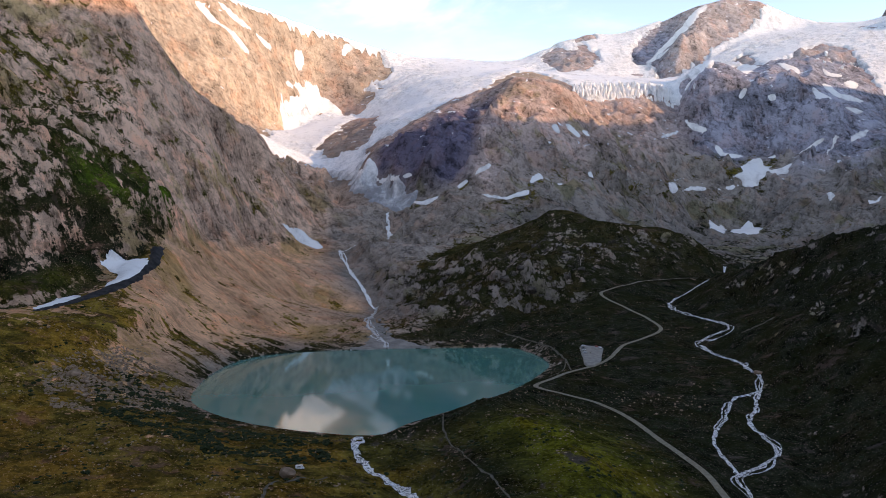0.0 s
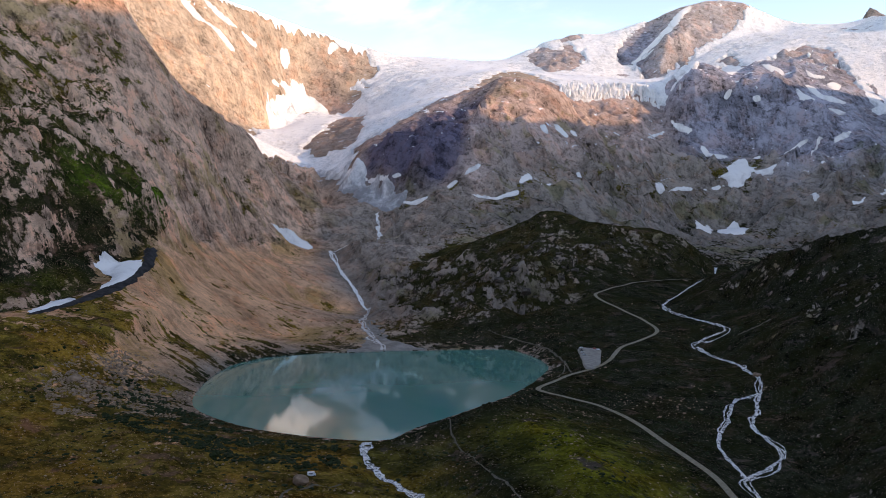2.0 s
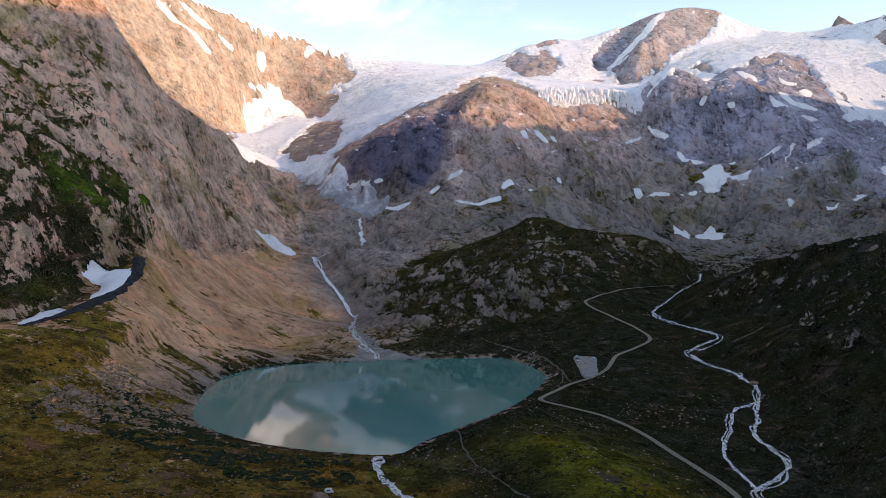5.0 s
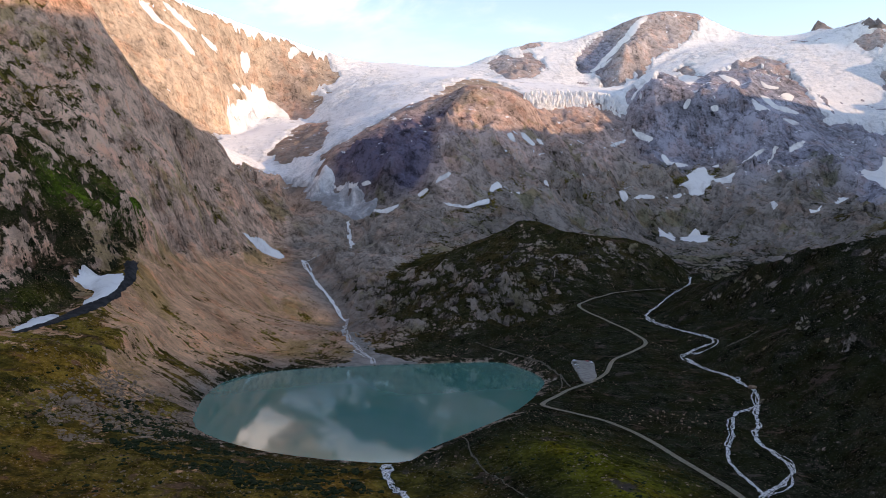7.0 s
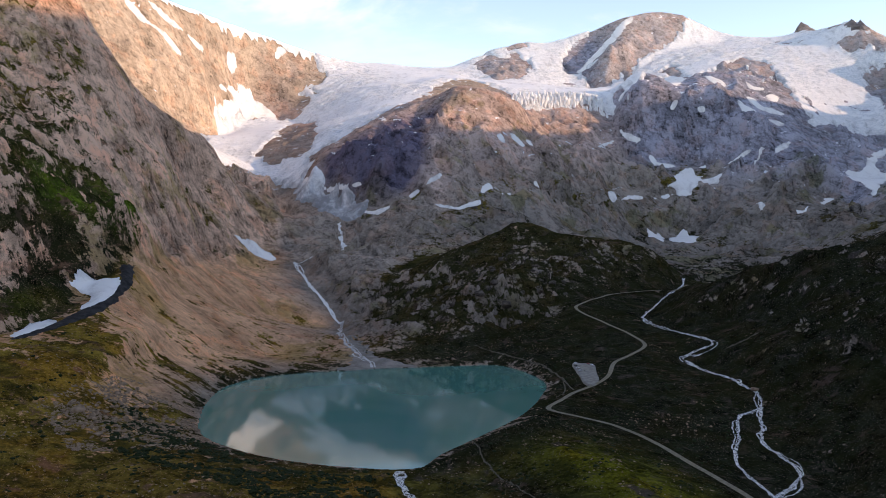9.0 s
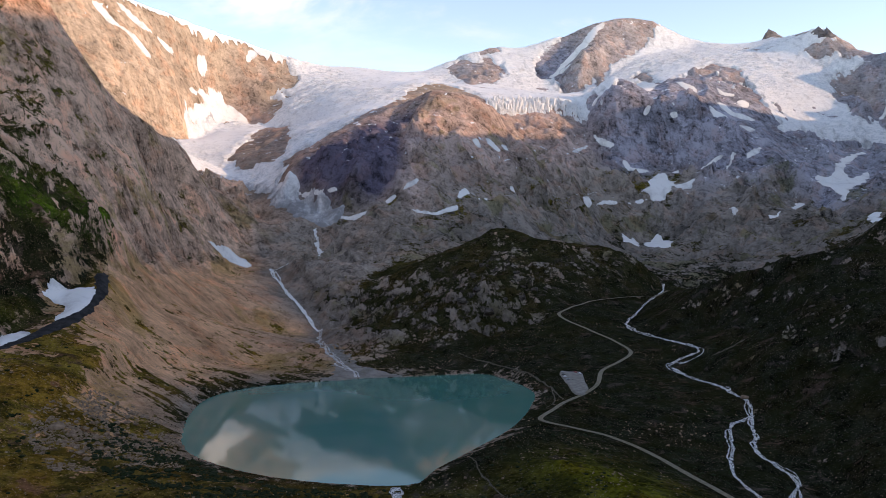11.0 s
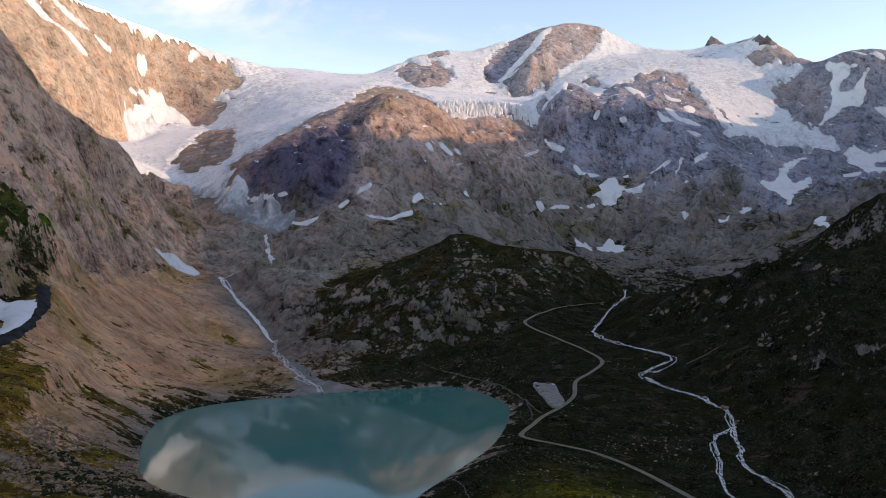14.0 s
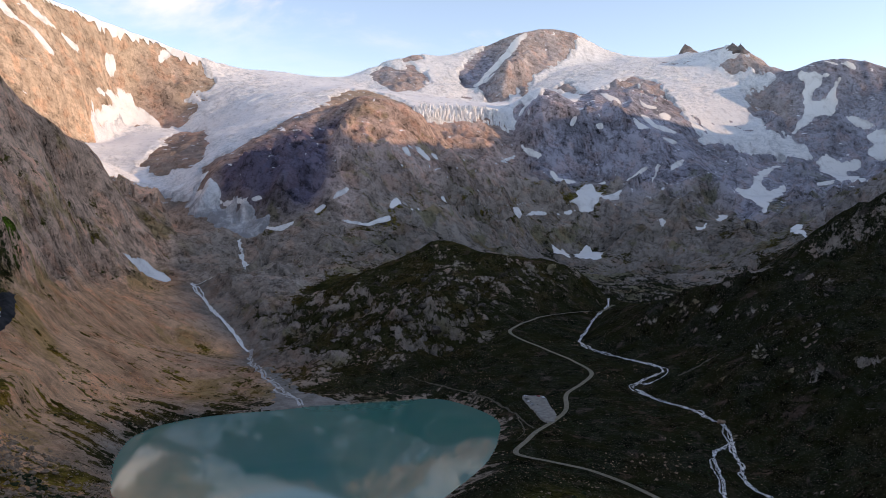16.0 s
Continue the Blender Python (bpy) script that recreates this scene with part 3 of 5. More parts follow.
BOWL_LOW = line(WALL, 0.15, 0, BROWN, HEATH, [(-494, 2940, 553), (-350, 2957, 535), (-237, 2780, 494), (-115, 2620, 510), (11, 2560, 543)])
WALL_CREST = line(WALL, 0.45, 0, TAN, HEATH, [(-1141, 2450, 1243), (-1005, 2520, 1088), (-824, 2650, 939), (-724, 2750, 903), (-624, 2900, 898), (-507, 3030, 882), (-394, 3120, 861), (-289, 3140, 831), (-204, 3165, 800)])
WALL_MID = line(WALL, 0.6, 0.03, TAN, HEATH, [(-823, 2380, 698), (-740, 2480, 653), (-645, 2579, 620), (-575, 2750, 650), (-459, 2980, 620), (-344, 3050, 662), (-222, 3110, 719)])
WALL_LOW = line(WALL, 0.6, 0.04, TAN, HEATH, [(-759, 2280, 566), (-718, 2350, 531), (-648, 2450, 488), (-589, 2560, 459), (-529, 2704, 438), (-440, 2850, 508)])
WEST_RIDGE = line(BACK, 1, 0.3, SLATE, DARK_SHADED_TURF, [(700, -2600, 820), (1250, -1800, 1050), (1900, -1200, 1170), (2300, -500, 1370), (2300, 200, 1420), (2300, 500, 1390), (2300, 900, 1260), (2300, 1200, 1120), (2300, 1500, 1015), (2300, 1900, 960), (2300, 2222, 1020), (2380, 2420, 930)])
LEFT_MEADOW = line(LEFT, 0.5, 1.1, RED, SPRING, [(-457, 1078, 218), (-423, 1105, 204), (-399, 1180, 213)])
VALLEY_OUT = line(GROUND, 0.2, 0.8, GREY, HEATH, [(120, 420, -30), (150, 250, -38), (180, 0, -50), (150, -500, -75), (50, -1200, -110), (-100, -2500, -150), (-150, -4000, -200)])
EAST_RIDGE = line(BACK, 1, 0.3, SLATE, DARK_SHADED_TURF, [(-1500, 900, 820), (-1350, 300, 700), (-1200, -500, 640), (-1250, -1500, 700), (-1400, -2800, 700)])
EAST_FOOT = line(BACK, 0.5, 0.7, SLATE, DARK_SHADED_TURF, [(-420, 300, 60), (-380, -100, 40), (-400, -800, 20), (-500, -2000, 0)])
WEST_FOOT = line(BACK, 0.5, 0.7, SLATE, DARK_SHADED_TURF, [(520, 300, 20), (560, -100, 10), (540, -800, 0), (500, -2000, -40)])
SHORE = [(-228, 732), (-235, 777), (-240, 843), (-233, 917), (-204, 964), (-154, 989), (-100, 997), (-66, 1006), (-17, 1010), (40, 1015), (82, 1015), (106, 976), (118, 899), (95, 824), (64, 758), (33, 711), (-4, 663), (-28, 632), (-44, 605), (-62, 599), (-95, 607), (-127, 620), (-158, 638), (-187, 664), (-214, 698)]
# outlines in plan of ice, of rock that stands out of it, and of lasting snow
UPPER_ICE = [(-227, 3178), (-99, 3283), (37, 3397), (222, 3360), (365, 3406), (511, 3445), (661, 3486), (808, 3501), (956, 3518), (1067, 3526), (1101, 3522), (1025, 3386), (900, 3268), (819, 3256), (853, 3053), (982, 3204), (871, 2748), (799, 2759), (785, 2690), (762, 2684), (719, 2697), (645, 2697), (528, 2672), (430, 2630), (405, 2700), (397, 2803), (310, 2890), (238, 2861), (162, 2736), (62, 2515), (-38, 2311), (-130, 2252), (-191, 2238), (-207, 2152), (-125, 2007), (-88, 1960), (-62, 1905), (-85, 1878), (-125, 1884), (-168, 1935), (-224, 2034), (-293, 2184), (-370, 2245), (-431, 2196), (-474, 2185), (-530, 2299), (-536, 2558), (-534, 2732), (-441, 2858), (-292, 2941), (-232, 3005), (-300, 3025), (-270, 3045), (-199, 3083)]
RIGHT_ICE = [(781, 2736), (850, 2729), (1004, 3198), (1201, 3352), (1405, 3516), (1467, 3499), (1562, 3484), (1719, 3446), (1808, 3404), (1849, 3308), (1873, 3196), (1918, 3160), (1943, 3078), (1875, 3077), (1827, 3103), (1857, 3048), (1964, 2994), (1964, 2934), (1890, 2964), (1827, 2910), (1783, 2761), (1859, 2684), (1890, 2616), (1840, 2613), (1765, 2638), (1674, 2674), (1591, 2688), (1472, 2646), (1459, 2716), (1486, 2898), (1484, 3068), (1370, 3089), (1146, 2919), (1156, 3154), (910, 2750), (814, 2661)]
ROCK_ISLAND = [(-361, 2411), (-330, 2573), (-286, 2847), (-224, 2801), (-205, 2395), (-241, 2296), (-310, 2336)]
PEAK_WEST = [(997, 3526), (1020, 3442), (925, 3301), (840, 3266), (776, 3243), (763, 3323), (842, 3444)]
COL_ROCK = [(384, 3329), (467, 3379), (519, 3339), (569, 3367), (623, 3332), (610, 3240), (530, 3131), (461, 3105), (421, 3202)]
COL_TOP = [(511, 3445), (587, 3473), (623, 3437), (551, 3401)]
HORN_ROCK = [(1827, 3104), (1884, 3090), (1919, 3090), (1955, 3039), (1943, 2963), (1921, 3008), (1891, 3041), (1854, 3044), (1841, 3064)]
WALL_ROCK = [(-422, 3004), (-301, 3038), (-271, 2987), (-318, 2956), (-380, 2968)]
SNOW = []
SNOW.append([(-428, 1018), (-419, 1052), (-381, 1048), (-368, 1008), (-372, 977), (-377, 937), (-396, 949), (-392, 987), (-416, 1012)])
SNOW.append([(-428, 849), (-437, 913), (-422, 933), (-403, 898), (-417, 846)])
SNOW.append([(-531, 2953), (-512, 2980), (-503, 2977), (-514, 2945), (-528, 2931)])
SNOW.append([(-549, 2791), (-520, 2861), (-495, 2947), (-488, 2971), (-458, 2996), (-448, 2985), (-377, 2977), (-361, 2908), (-441, 2861), (-527, 2750), (-537, 2747), (-500, 2859)])
SNOW.append([(-200, 3162), (-314, 3171), (-475, 3090), (-614, 2944), (-674, 2857), (-714, 2786), (-713, 2795), (-674, 2857), (-614, 2944), (-475, 3090), (-314, 3171), (-202, 3132)])
SNOW.append([(1066, 3472), (1115, 3484), (991, 3345), (898, 3296), (825, 3262), (815, 3291), (943, 3373)])
SNOW.append([(91, 1870), (120, 1869), (142, 1863), (169, 1878), (196, 1886), (196, 1871), (168, 1861), (141, 1853), (116, 1861)])
SNOW.append([(206, 1928), (217, 1960), (235, 1989), (242, 1971), (220, 1927), (205, 1912)])
SNOW.append([(262, 1961), (293, 2013), (288, 1989), (266, 1948)])
SNOW.append([(376, 2121), (386, 2132), (390, 2113), (379, 2108)])
SNOW.append([(292, 2203), (308, 2217), (313, 2190), (299, 2187)])
SNOW.append([(336, 2238), (351, 2245), (373, 2228), (364, 2215), (341, 2222)])
SNOW.append([(383, 2258), (396, 2271), (405, 2261), (391, 2245)])
SNOW.append([(638, 2310), (661, 2335), (663, 2309), (644, 2275), (631, 2271)])
SNOW.append([(672, 2309), (713, 2354), (762, 2369), (755, 2359), (712, 2339)])
SNOW.append([(797, 2370), (845, 2381), (871, 2385), (873, 2402), (849, 2406), (885, 2422), (897, 2456), (951, 2499), (970, 2491), (965, 2463), (981, 2445), (973, 2425), (1027, 2420), (999, 2382), (970, 2402), (958, 2417), (916, 2372), (897, 2373), (869, 2378), (842, 2371)])
SNOW.append([(842, 2538), (859, 2538), (866, 2517), (891, 2513), (918, 2504), (884, 2493), (859, 2504), (847, 2500)])
SNOW.append([(989, 2494), (1012, 2495), (1007, 2484)])
SNOW.append([(1075, 2470), (1098, 2469), (1142, 2472), (1149, 2468), (1111, 2459), (1077, 2457)])
SNOW.append([(1125, 2400), (1173, 2464), (1192, 2461), (1171, 2451), (1126, 2392)])
SNOW.append([(1220, 2454), (1250, 2480), (1303, 2513), (1273, 2475), (1227, 2450)])
SNOW.append([(734, 2251), (759, 2270), (787, 2267), (716, 2089), (704, 2105)])
SNOW.append([(766, 2177), (839, 2291), (870, 2283), (847, 2170), (806, 2103), (766, 2095)])
SNOW.append([(1199, 2667), (1220, 2644), (1245, 2618), (1205, 2579), (1180, 2587)])
SNOW.append([(1241, 2691), (1269, 2691), (1284, 2663), (1321, 2661), (1359, 2656), (1344, 2641), (1290, 2636), (1255, 2647)])
SNOW.append([(1272, 2598), (1308, 2608), (1334, 2605), (1300, 2581)])
SNOW.append([(1327, 2714), (1377, 2729), (1358, 2699), (1326, 2695)])
SNOW.append([(1279, 2766), (1295, 2746), (1331, 2742), (1316, 2730), (1277, 2736)])
SNOW.append([(1099, 3057), (1132, 3051), (1125, 2933), (1012, 2718), (986, 2708)])
SNOW.append([(1146, 2811), (1178, 2786), (1197, 2757), (1180, 2732), (1153, 2758)])
SNOW.append([(936, 2599), (954, 2610), (966, 2608), (946, 2597)])
SNOW.append([(1025, 2588), (1045, 2585), (1045, 2578), (1029, 2580)])
SNOW.append([(771, 2613), (789, 2599), (827, 2576), (820, 2572), (792, 2584), (777, 2599)])
SNOW.append([(673, 2527), (714, 2569), (745, 2596), (733, 2573), (685, 2527)])
SNOW.append([(552, 2495), (578, 2514), (571, 2481), (549, 2462)])
SNOW.append([(75, 1905), (86, 1910), (103, 1927), (111, 1929), (93, 1909)])
SNOW.append([(1036, 2211), (1027, 2160), (1029, 2150), (1017, 2155)])
SNOW.append([(-332, 1665), (-320, 1684), (-303, 1716), (-282, 1732), (-250, 1708), (-264, 1689), (-287, 1690), (-311, 1679)])
SNOW.append([(-783, 2609), (-769, 2632), (-744, 2640), (-721, 2651), (-691, 2676), (-660, 2696), (-637, 2709), (-641, 2687), (-672, 2670), (-704, 2655), (-747, 2616)])
SNOW.append([(-737, 2692), (-719, 2715), (-688, 2738), (-658, 2767), (-646, 2773), (-669, 2736), (-699, 2710)])
SNOW.append([(-634, 2789), (-612, 2818), (-591, 2837), (-598, 2813), (-620, 2792)])
SNOW.append([(-380, 3078), (-367, 3114), (-331, 3136), (-353, 3103), (-370, 3081)])
SNOW.append([(1455, 2445), (1493, 2447), (1558, 2494), (1619, 2532), (1706, 2585), (1717, 2577), (1619, 2514), (1586, 2482), (1568, 2462), (1567, 2425), (1629, 2434), (1592, 2393), (1435, 2239), (1393, 2197), (1383, 2177), (1391, 2171), (1407, 2159), (1399, 2165), (1378, 2181), (1370, 2187), (1384, 2211), (1387, 2267), (1365, 2287)])
SNOW.append([(1303, 1973), (1311, 1944), (1139, 1689), (1278, 1891), (1266, 1919)])
SNOW.append([(1094, 2097), (1125, 2099), (1251, 2237), (1297, 2263), (1296, 2253), (1230, 2205), (1117, 2087)])
SNOW.append([(1655, 2420), (1710, 2434), (1761, 2429), (1816, 2428), (1787, 2399), (1742, 2406), (1695, 2416)])
SNOW.append([(2013, 2863), (2050, 2819), (2092, 2782), (2048, 2784), (2025, 2787), (1996, 2775), (2035, 2752), (2069, 2747), (2103, 2758), (2126, 2756), (2086, 2738), (2081, 2719), (2039, 2711), (1989, 2726), (1932, 2716), (1870, 2699), (1837, 2687), (1868, 2712), (1932, 2748), (1974, 2776), (1991, 2814), (2011, 2821)])
SNOW.append([(2084, 2681), (2113, 2666), (2151, 2621), (2127, 2625), (2094, 2658)])
SNOW.append([(2118, 2615), (2169, 2581), (2098, 2503), (2075, 2526), (2069, 2559), (2108, 2576)])
SNOW.append([(1912, 2614), (1950, 2603), (1974, 2573), (2027, 2552), (1995, 2526), (1957, 2526), (1844, 2282), (1831, 2294), (1812, 2359), (1856, 2489), (1883, 2593)])
SNOW.append([(2096, 2820), (2125, 2801), (2162, 2769), (2184, 2750), (2189, 2769), (2150, 2785), (2128, 2789)])
SNOW.append([(-229, 2160), (-211, 2125), (-194, 2070), (-209, 2071), (-224, 2123)])
SNOW.append([(-181, 2062), (-153, 2046), (-128, 2012), (-106, 1995), (-116, 1994), (-140, 2018), (-165, 2050)])
SNOW.append([(-98, 1987), (-84, 1984), (-75, 1975), (-89, 1979)])
SNOW.append([(-81, 1933), (-58, 1910), (-29, 1901), (-7, 1897), (-23, 1889), (-47, 1893), (-70, 1913)])
SNOW.append([(34, 1904), (51, 1909), (58, 1902), (40, 1895)])
SNOW.append([(76, 1907), (95, 1922), (110, 1938), (113, 1933), (88, 1906)])
SNOW.append([(59, 2161), (71, 2174), (74, 2141), (62, 2131)])

_table = np.random.RandomState(7)
GRAD = _table.normal(size=(512, 3))
GRAD /= np.linalg.norm(GRAD, axis=1, keepdims=True)
PERM = np.concatenate([_table.permutation(512)] * 3)


def grain(x, y, z):
    """Smooth noise of unit wavelength, about -1 to 1."""
    x, y, z = np.broadcast_arrays(x, y, z)
    i, j, k = (np.floor(v).astype(np.int64) for v in (x, y, z))
    u, v, w = x - i, y - j, z - k
    i, j, k = i & 511, j & 511, k & 511
    fu, fv, fw = (s * s * s * (s * (s * 6 - 15) + 10) for s in (u, v, w))
    total = 0.0
    for a in (0, 1):
        for b in (0, 1):
            for c in (0, 1):
                g = GRAD[PERM[PERM[PERM[i + a] + j + b] + k + c]]
                dot = g[..., 0] * (u - a) + g[..., 1] * (v - b) + g[..., 2] * (w - c)
                total = total + dot * (fu if a else 1 - fu) * (fv if b else 1 - fv) * (fw if c else 1 - fw)
    return total * 1.6


TILT = _table.uniform(-1, 1, (512, 5))


def facets(x, y, cell):
    """Planes of rock that break off against each other: their rise, and a tone of each plane, -1 to 1."""
    i, j = np.floor(x / cell).astype(np.int64), np.floor(y / cell).astype(np.int64)
    near = np.full(x.shape, 1e18)
    rise, tone = np.zeros(x.shape), np.zeros(x.shape)
    for a in (-1, 0, 1):
        for b in (-1, 0, 1):
            h = PERM[PERM[(i + a) & 511] + ((j + b) & 511)]
            dx, dy = x - (i + a + 0.5 + 0.45 * TILT[h, 0]) * cell, y - (j + b + 0.5 + 0.45 * TILT[h, 1]) * cell
            d = dx * dx + dy * dy
            on = d < near
            near[on], tone[on] = d[on], TILT[h, 4][on]
            rise[on] = (dx * TILT[h, 2] + dy * TILT[h, 3] + 0.15 * cell * TILT[h, 4])[on]
    return rise, tone


def smooth(v, low, high):
    s = np.clip((v - low) / (high - low), 0, 1)
    return s * s * (3 - 2 * s)


def inside(x, y, poly):
    """Signed distance to a closed outline, positive inside."""
    x, y = np.asarray(x, float), np.asarray(y, float)
    best, odd = np.full(x.shape, 1e18), np.zeros(x.shape, bool)
    p = np.asarray(poly, float)
    for (ax, ay), (bx, by) in zip(p, np.roll(p, -1, 0)):
        dx, dy = bx - ax, by - ay
        s = np.clip(((x - ax) * dx + (y - ay) * dy) / (dx * dx + dy * dy + 1e-9), 0, 1)
        best = np.minimum(best, (x - ax - s * dx) ** 2 + (y - ay - s * dy) ** 2)
        if ay != by:
            odd ^= ((ay > y) != (by > y)) & (x < ax + (y - ay) * dx / dy)
    return np.where(odd, 1, -1) * np.sqrt(best)


# The land is spread between the lines on rings round one centre, finer towards it.
CX, CY, R_IN, R_OUT = -60.0, -60.0, 60.0, 5200.0


def spread(nt, nr, start=None, rounds=300, nature=True):
    """Height, and the land's nature, between the lines, as smooth as the lines allow."""
    deep = 9 if nature else 1
    total, count = np.zeros((nt * nr, deep)), np.zeros(nt * nr)
    for region, kind, p in PLAN:
        r, a = np.hypot(p[:, 0] - CX, p[:, 1] - CY), np.arctan2(p[:, 0] - CX, p[:, 1] - CY)
        row = np.clip(np.round(np.log(r / R_IN) / np.log(R_OUT / R_IN) * (nr - 1)), 0, nr - 1).astype(int)
        col = np.floor((a / (2 * np.pi) % 1) * nt).astype(int)
        np.add.at(total, col * nr + row, np.c_[p[:, 2:3], np.tile(kind, (len(p), 1))][:, :deep])
        np.add.at(count, col * nr + row, 1)
    hold = (count > 0).reshape(nt, nr)
    value = (total / np.maximum(count, 1)[:, None]).reshape(nt, nr, deep)
    hold[:, -1], value[:, -1] = True, np.array((150.0, 0.6, 0.1, *GREY, *HEATH))[:deep]
    grid = np.tile(value[hold].mean(0), (nt, nr, 1)) if start is None else start
    wt, wr = (nt / (2 * np.pi)) ** 2, ((nr - 1) / np.log(R_OUT / R_IN)) ** 2
    for _ in range(rounds):
        grid[hold] = value[hold]
        up, down = np.concatenate([grid[:, 1:], grid[:, -1:]], 1), np.concatenate([grid[:, :1], grid[:, :-1]], 1)
        step = (wt * (np.roll(grid, 1, 0) + np.roll(grid, -1, 0)) + wr * (up + down)) / (2 * wt + 2 * wr)
        grid = np.where(hold[..., None], value, step)
    return grid


shore = spline([(*p, 0.6) for p in SHORE], 4.0, closed=True)
PLAN.append((GROUND, (0.05, 0.45, *GREY, *DARK_SHADED_TURF), shore))


def finer(grid, nt, nr):
    """The same grid at more places."""
    a, b = (np.arange(nt) + 0.5) / nt * grid.shape[0] - 0.5, np.linspace(0, grid.shape[1] - 1, nr)
    i, j = np.floor(a).astype(int), np.minimum(np.floor(b).astype(int), grid.shape[1] - 2)
    s, t, n = (a - i)[:, None, None], (b - j)[None, :, None], grid.shape[0]
    lo = grid[i % n][:, j] * (1 - t) + grid[i % n][:, j + 1] * t
    hi = grid[(i + 1) % n][:, j] * (1 - t) + grid[(i + 1) % n][:, j + 1] * t
    return lo * (1 - s) + hi * s


nature = spread(90, 54, None, 800)
nature = spread(180, 108, finer(nature, 180, 108), 400)
nature = spread(360, 216, finer(nature, 360, 216), 200)
level = nature[..., :1]
for nt, nr, rounds in ((720, 432, 200), (1080, 640, 110)):
    level = spread(nt, nr, finer(level, nt, nr), rounds, False)
swell = nature[..., 0].copy()
for _ in range(60):
    side = np.concatenate([swell[:, :1], swell, swell[:, -1:]], 1)
    swell = 0.25 * (np.roll(swell, 1, 0) + np.roll(swell, -1, 0) + side[:, 2:] + side[:, :-2])
nature = np.concatenate([nature[..., 1:], swell[..., None] / 2000 + 0.2], 2)  # last: the height, much smoothed
for _ in range(2):
    pad = np.concatenate([level[:, :1], level, level[:, -1:]], 1)
    level = 0.5 * level + 0.125 * (np.roll(level, 1, 0) + np.roll(level, -1, 0) + pad[:, 2:] + pad[:, :-2])


CRESTS = (LEFT_CREST, DOME_RIM, DARK_CREST, WALL_CREST, MAIN_CREST, RIGHT_PEAK, SKYLINE_ICE, FAR_KNOB, KNOLL_CREST)
free = np.full((720, 432), 7.0)  # 0 on the crests, 1 well away from them
for crest in CRESTS:
    p = spline(crest, 6.0)
    row = np.log(np.hypot(p[:, 0] - CX, p[:, 1] - CY) / R_IN) / np.log(R_OUT / R_IN) * 431
    free[(np.arctan2(p[:, 0] - CX, p[:, 1] - CY) / (2 * np.pi) % 1 * 720).astype(int), np.round(row).astype(int)] = 0
for _ in range(7):
    side = np.concatenate([free[:, :1], free, free[:, -1:]], 1)
    free = np.min([free, np.roll(free, 1, 0) + 1, np.roll(free, -1, 0) + 1, side[:, 2:] + 1, side[:, :-2] + 1], 0)
free = smooth(free, 0, 7)


def iced(x, y):
    """1 under the glaciers, 0 on open ground."""
    out, far = np.zeros(x.shape), y > 1700
    if far.any():
        edge = np.maximum(inside(x[far], y[far], UPPER_ICE), inside(x[far], y[far], RIGHT_ICE))
        for hole in (ROCK_ISLAND, PEAK_WEST, COL_ROCK, COL_TOP, WALL_ROCK, HORN_ROCK):
            edge = np.minimum(edge, -inside(x[far], y[far], hole))
        out[far] = smooth(edge, -15, 20)
    return out


def weigh(s):
    return (-0.5 * s + s ** 2 - 0.5 * s ** 3, 1 - 2.5 * s ** 2 + 1.5 * s ** 3, 0.5 * s + 2 * s ** 2 - 1.5 * s ** 3, -0.5 * s ** 2 + 0.5 * s ** 3)


def rowcol(x, y, shape):
    r, a = np.hypot(x - CX, y - CY), np.arctan2(x - CX, y - CY)
    v = np.log(np.maximum(r, R_IN) / R_IN) / np.log(R_OUT / R_IN) * (shape[1] - 1)
    return (a / (2 * np.pi) % 1) * shape[0] - 0.5, np.clip(v, 0, shape[1] - 1.001)


def base(x, y):
    """Smooth height at a place."""
    nt, nr, _ = level.shape
    u, v = rowcol(x, y, level.shape)
    i, j = np.floor(u).astype(int), np.floor(v).astype(int)
    out = np.zeros(x.shape)
    for p, wu in enumerate(weigh(u - i)):
        for q, wv in enumerate(weigh(v - j)):
            out += level[(i + p - 1) % nt, np.clip(j + q - 1, 0, nr - 1), 0] * wu * wv
    return out


def kind_of(x, y, part=slice(None)):
    """Roughness, greenness, rock colour and turf colour at a place."""
    u, v = rowcol(x, y, nature.shape)
    i, j = np.floor(u).astype(int), np.minimum(np.floor(v).astype(int), nature.shape[1] - 2)
    s, t, n = (u - i)[..., None], (v - j)[..., None], nature.shape[0]
    lo = nature[i % n, j][..., part] * (1 - t) + nature[i % n, j + 1][..., part] * t
    hi = nature[(i + 1) % n, j][..., part] * (1 - t) + nature[(i + 1) % n, j + 1][..., part] * t
    return np.clip(lo * (1 - s) + hi * s, 0, 1)


def snowed(x, y):
    """1 where lasting snow fills the hollows, 0 on open ground."""
    out = np.zeros(x.shape)
    for poly in SNOW:
        q = np.array(poly)
        near = (x > q[:, 0].min() - 55) & (x < q[:, 0].max() + 55) & (y > q[:, 1].min() - 55) & (y < q[:, 1].max() + 55)
        if near.any():
            out[near] = np.maximum(out[near], smooth(inside(x[near], y[near], poly), -50, -8))
    return out


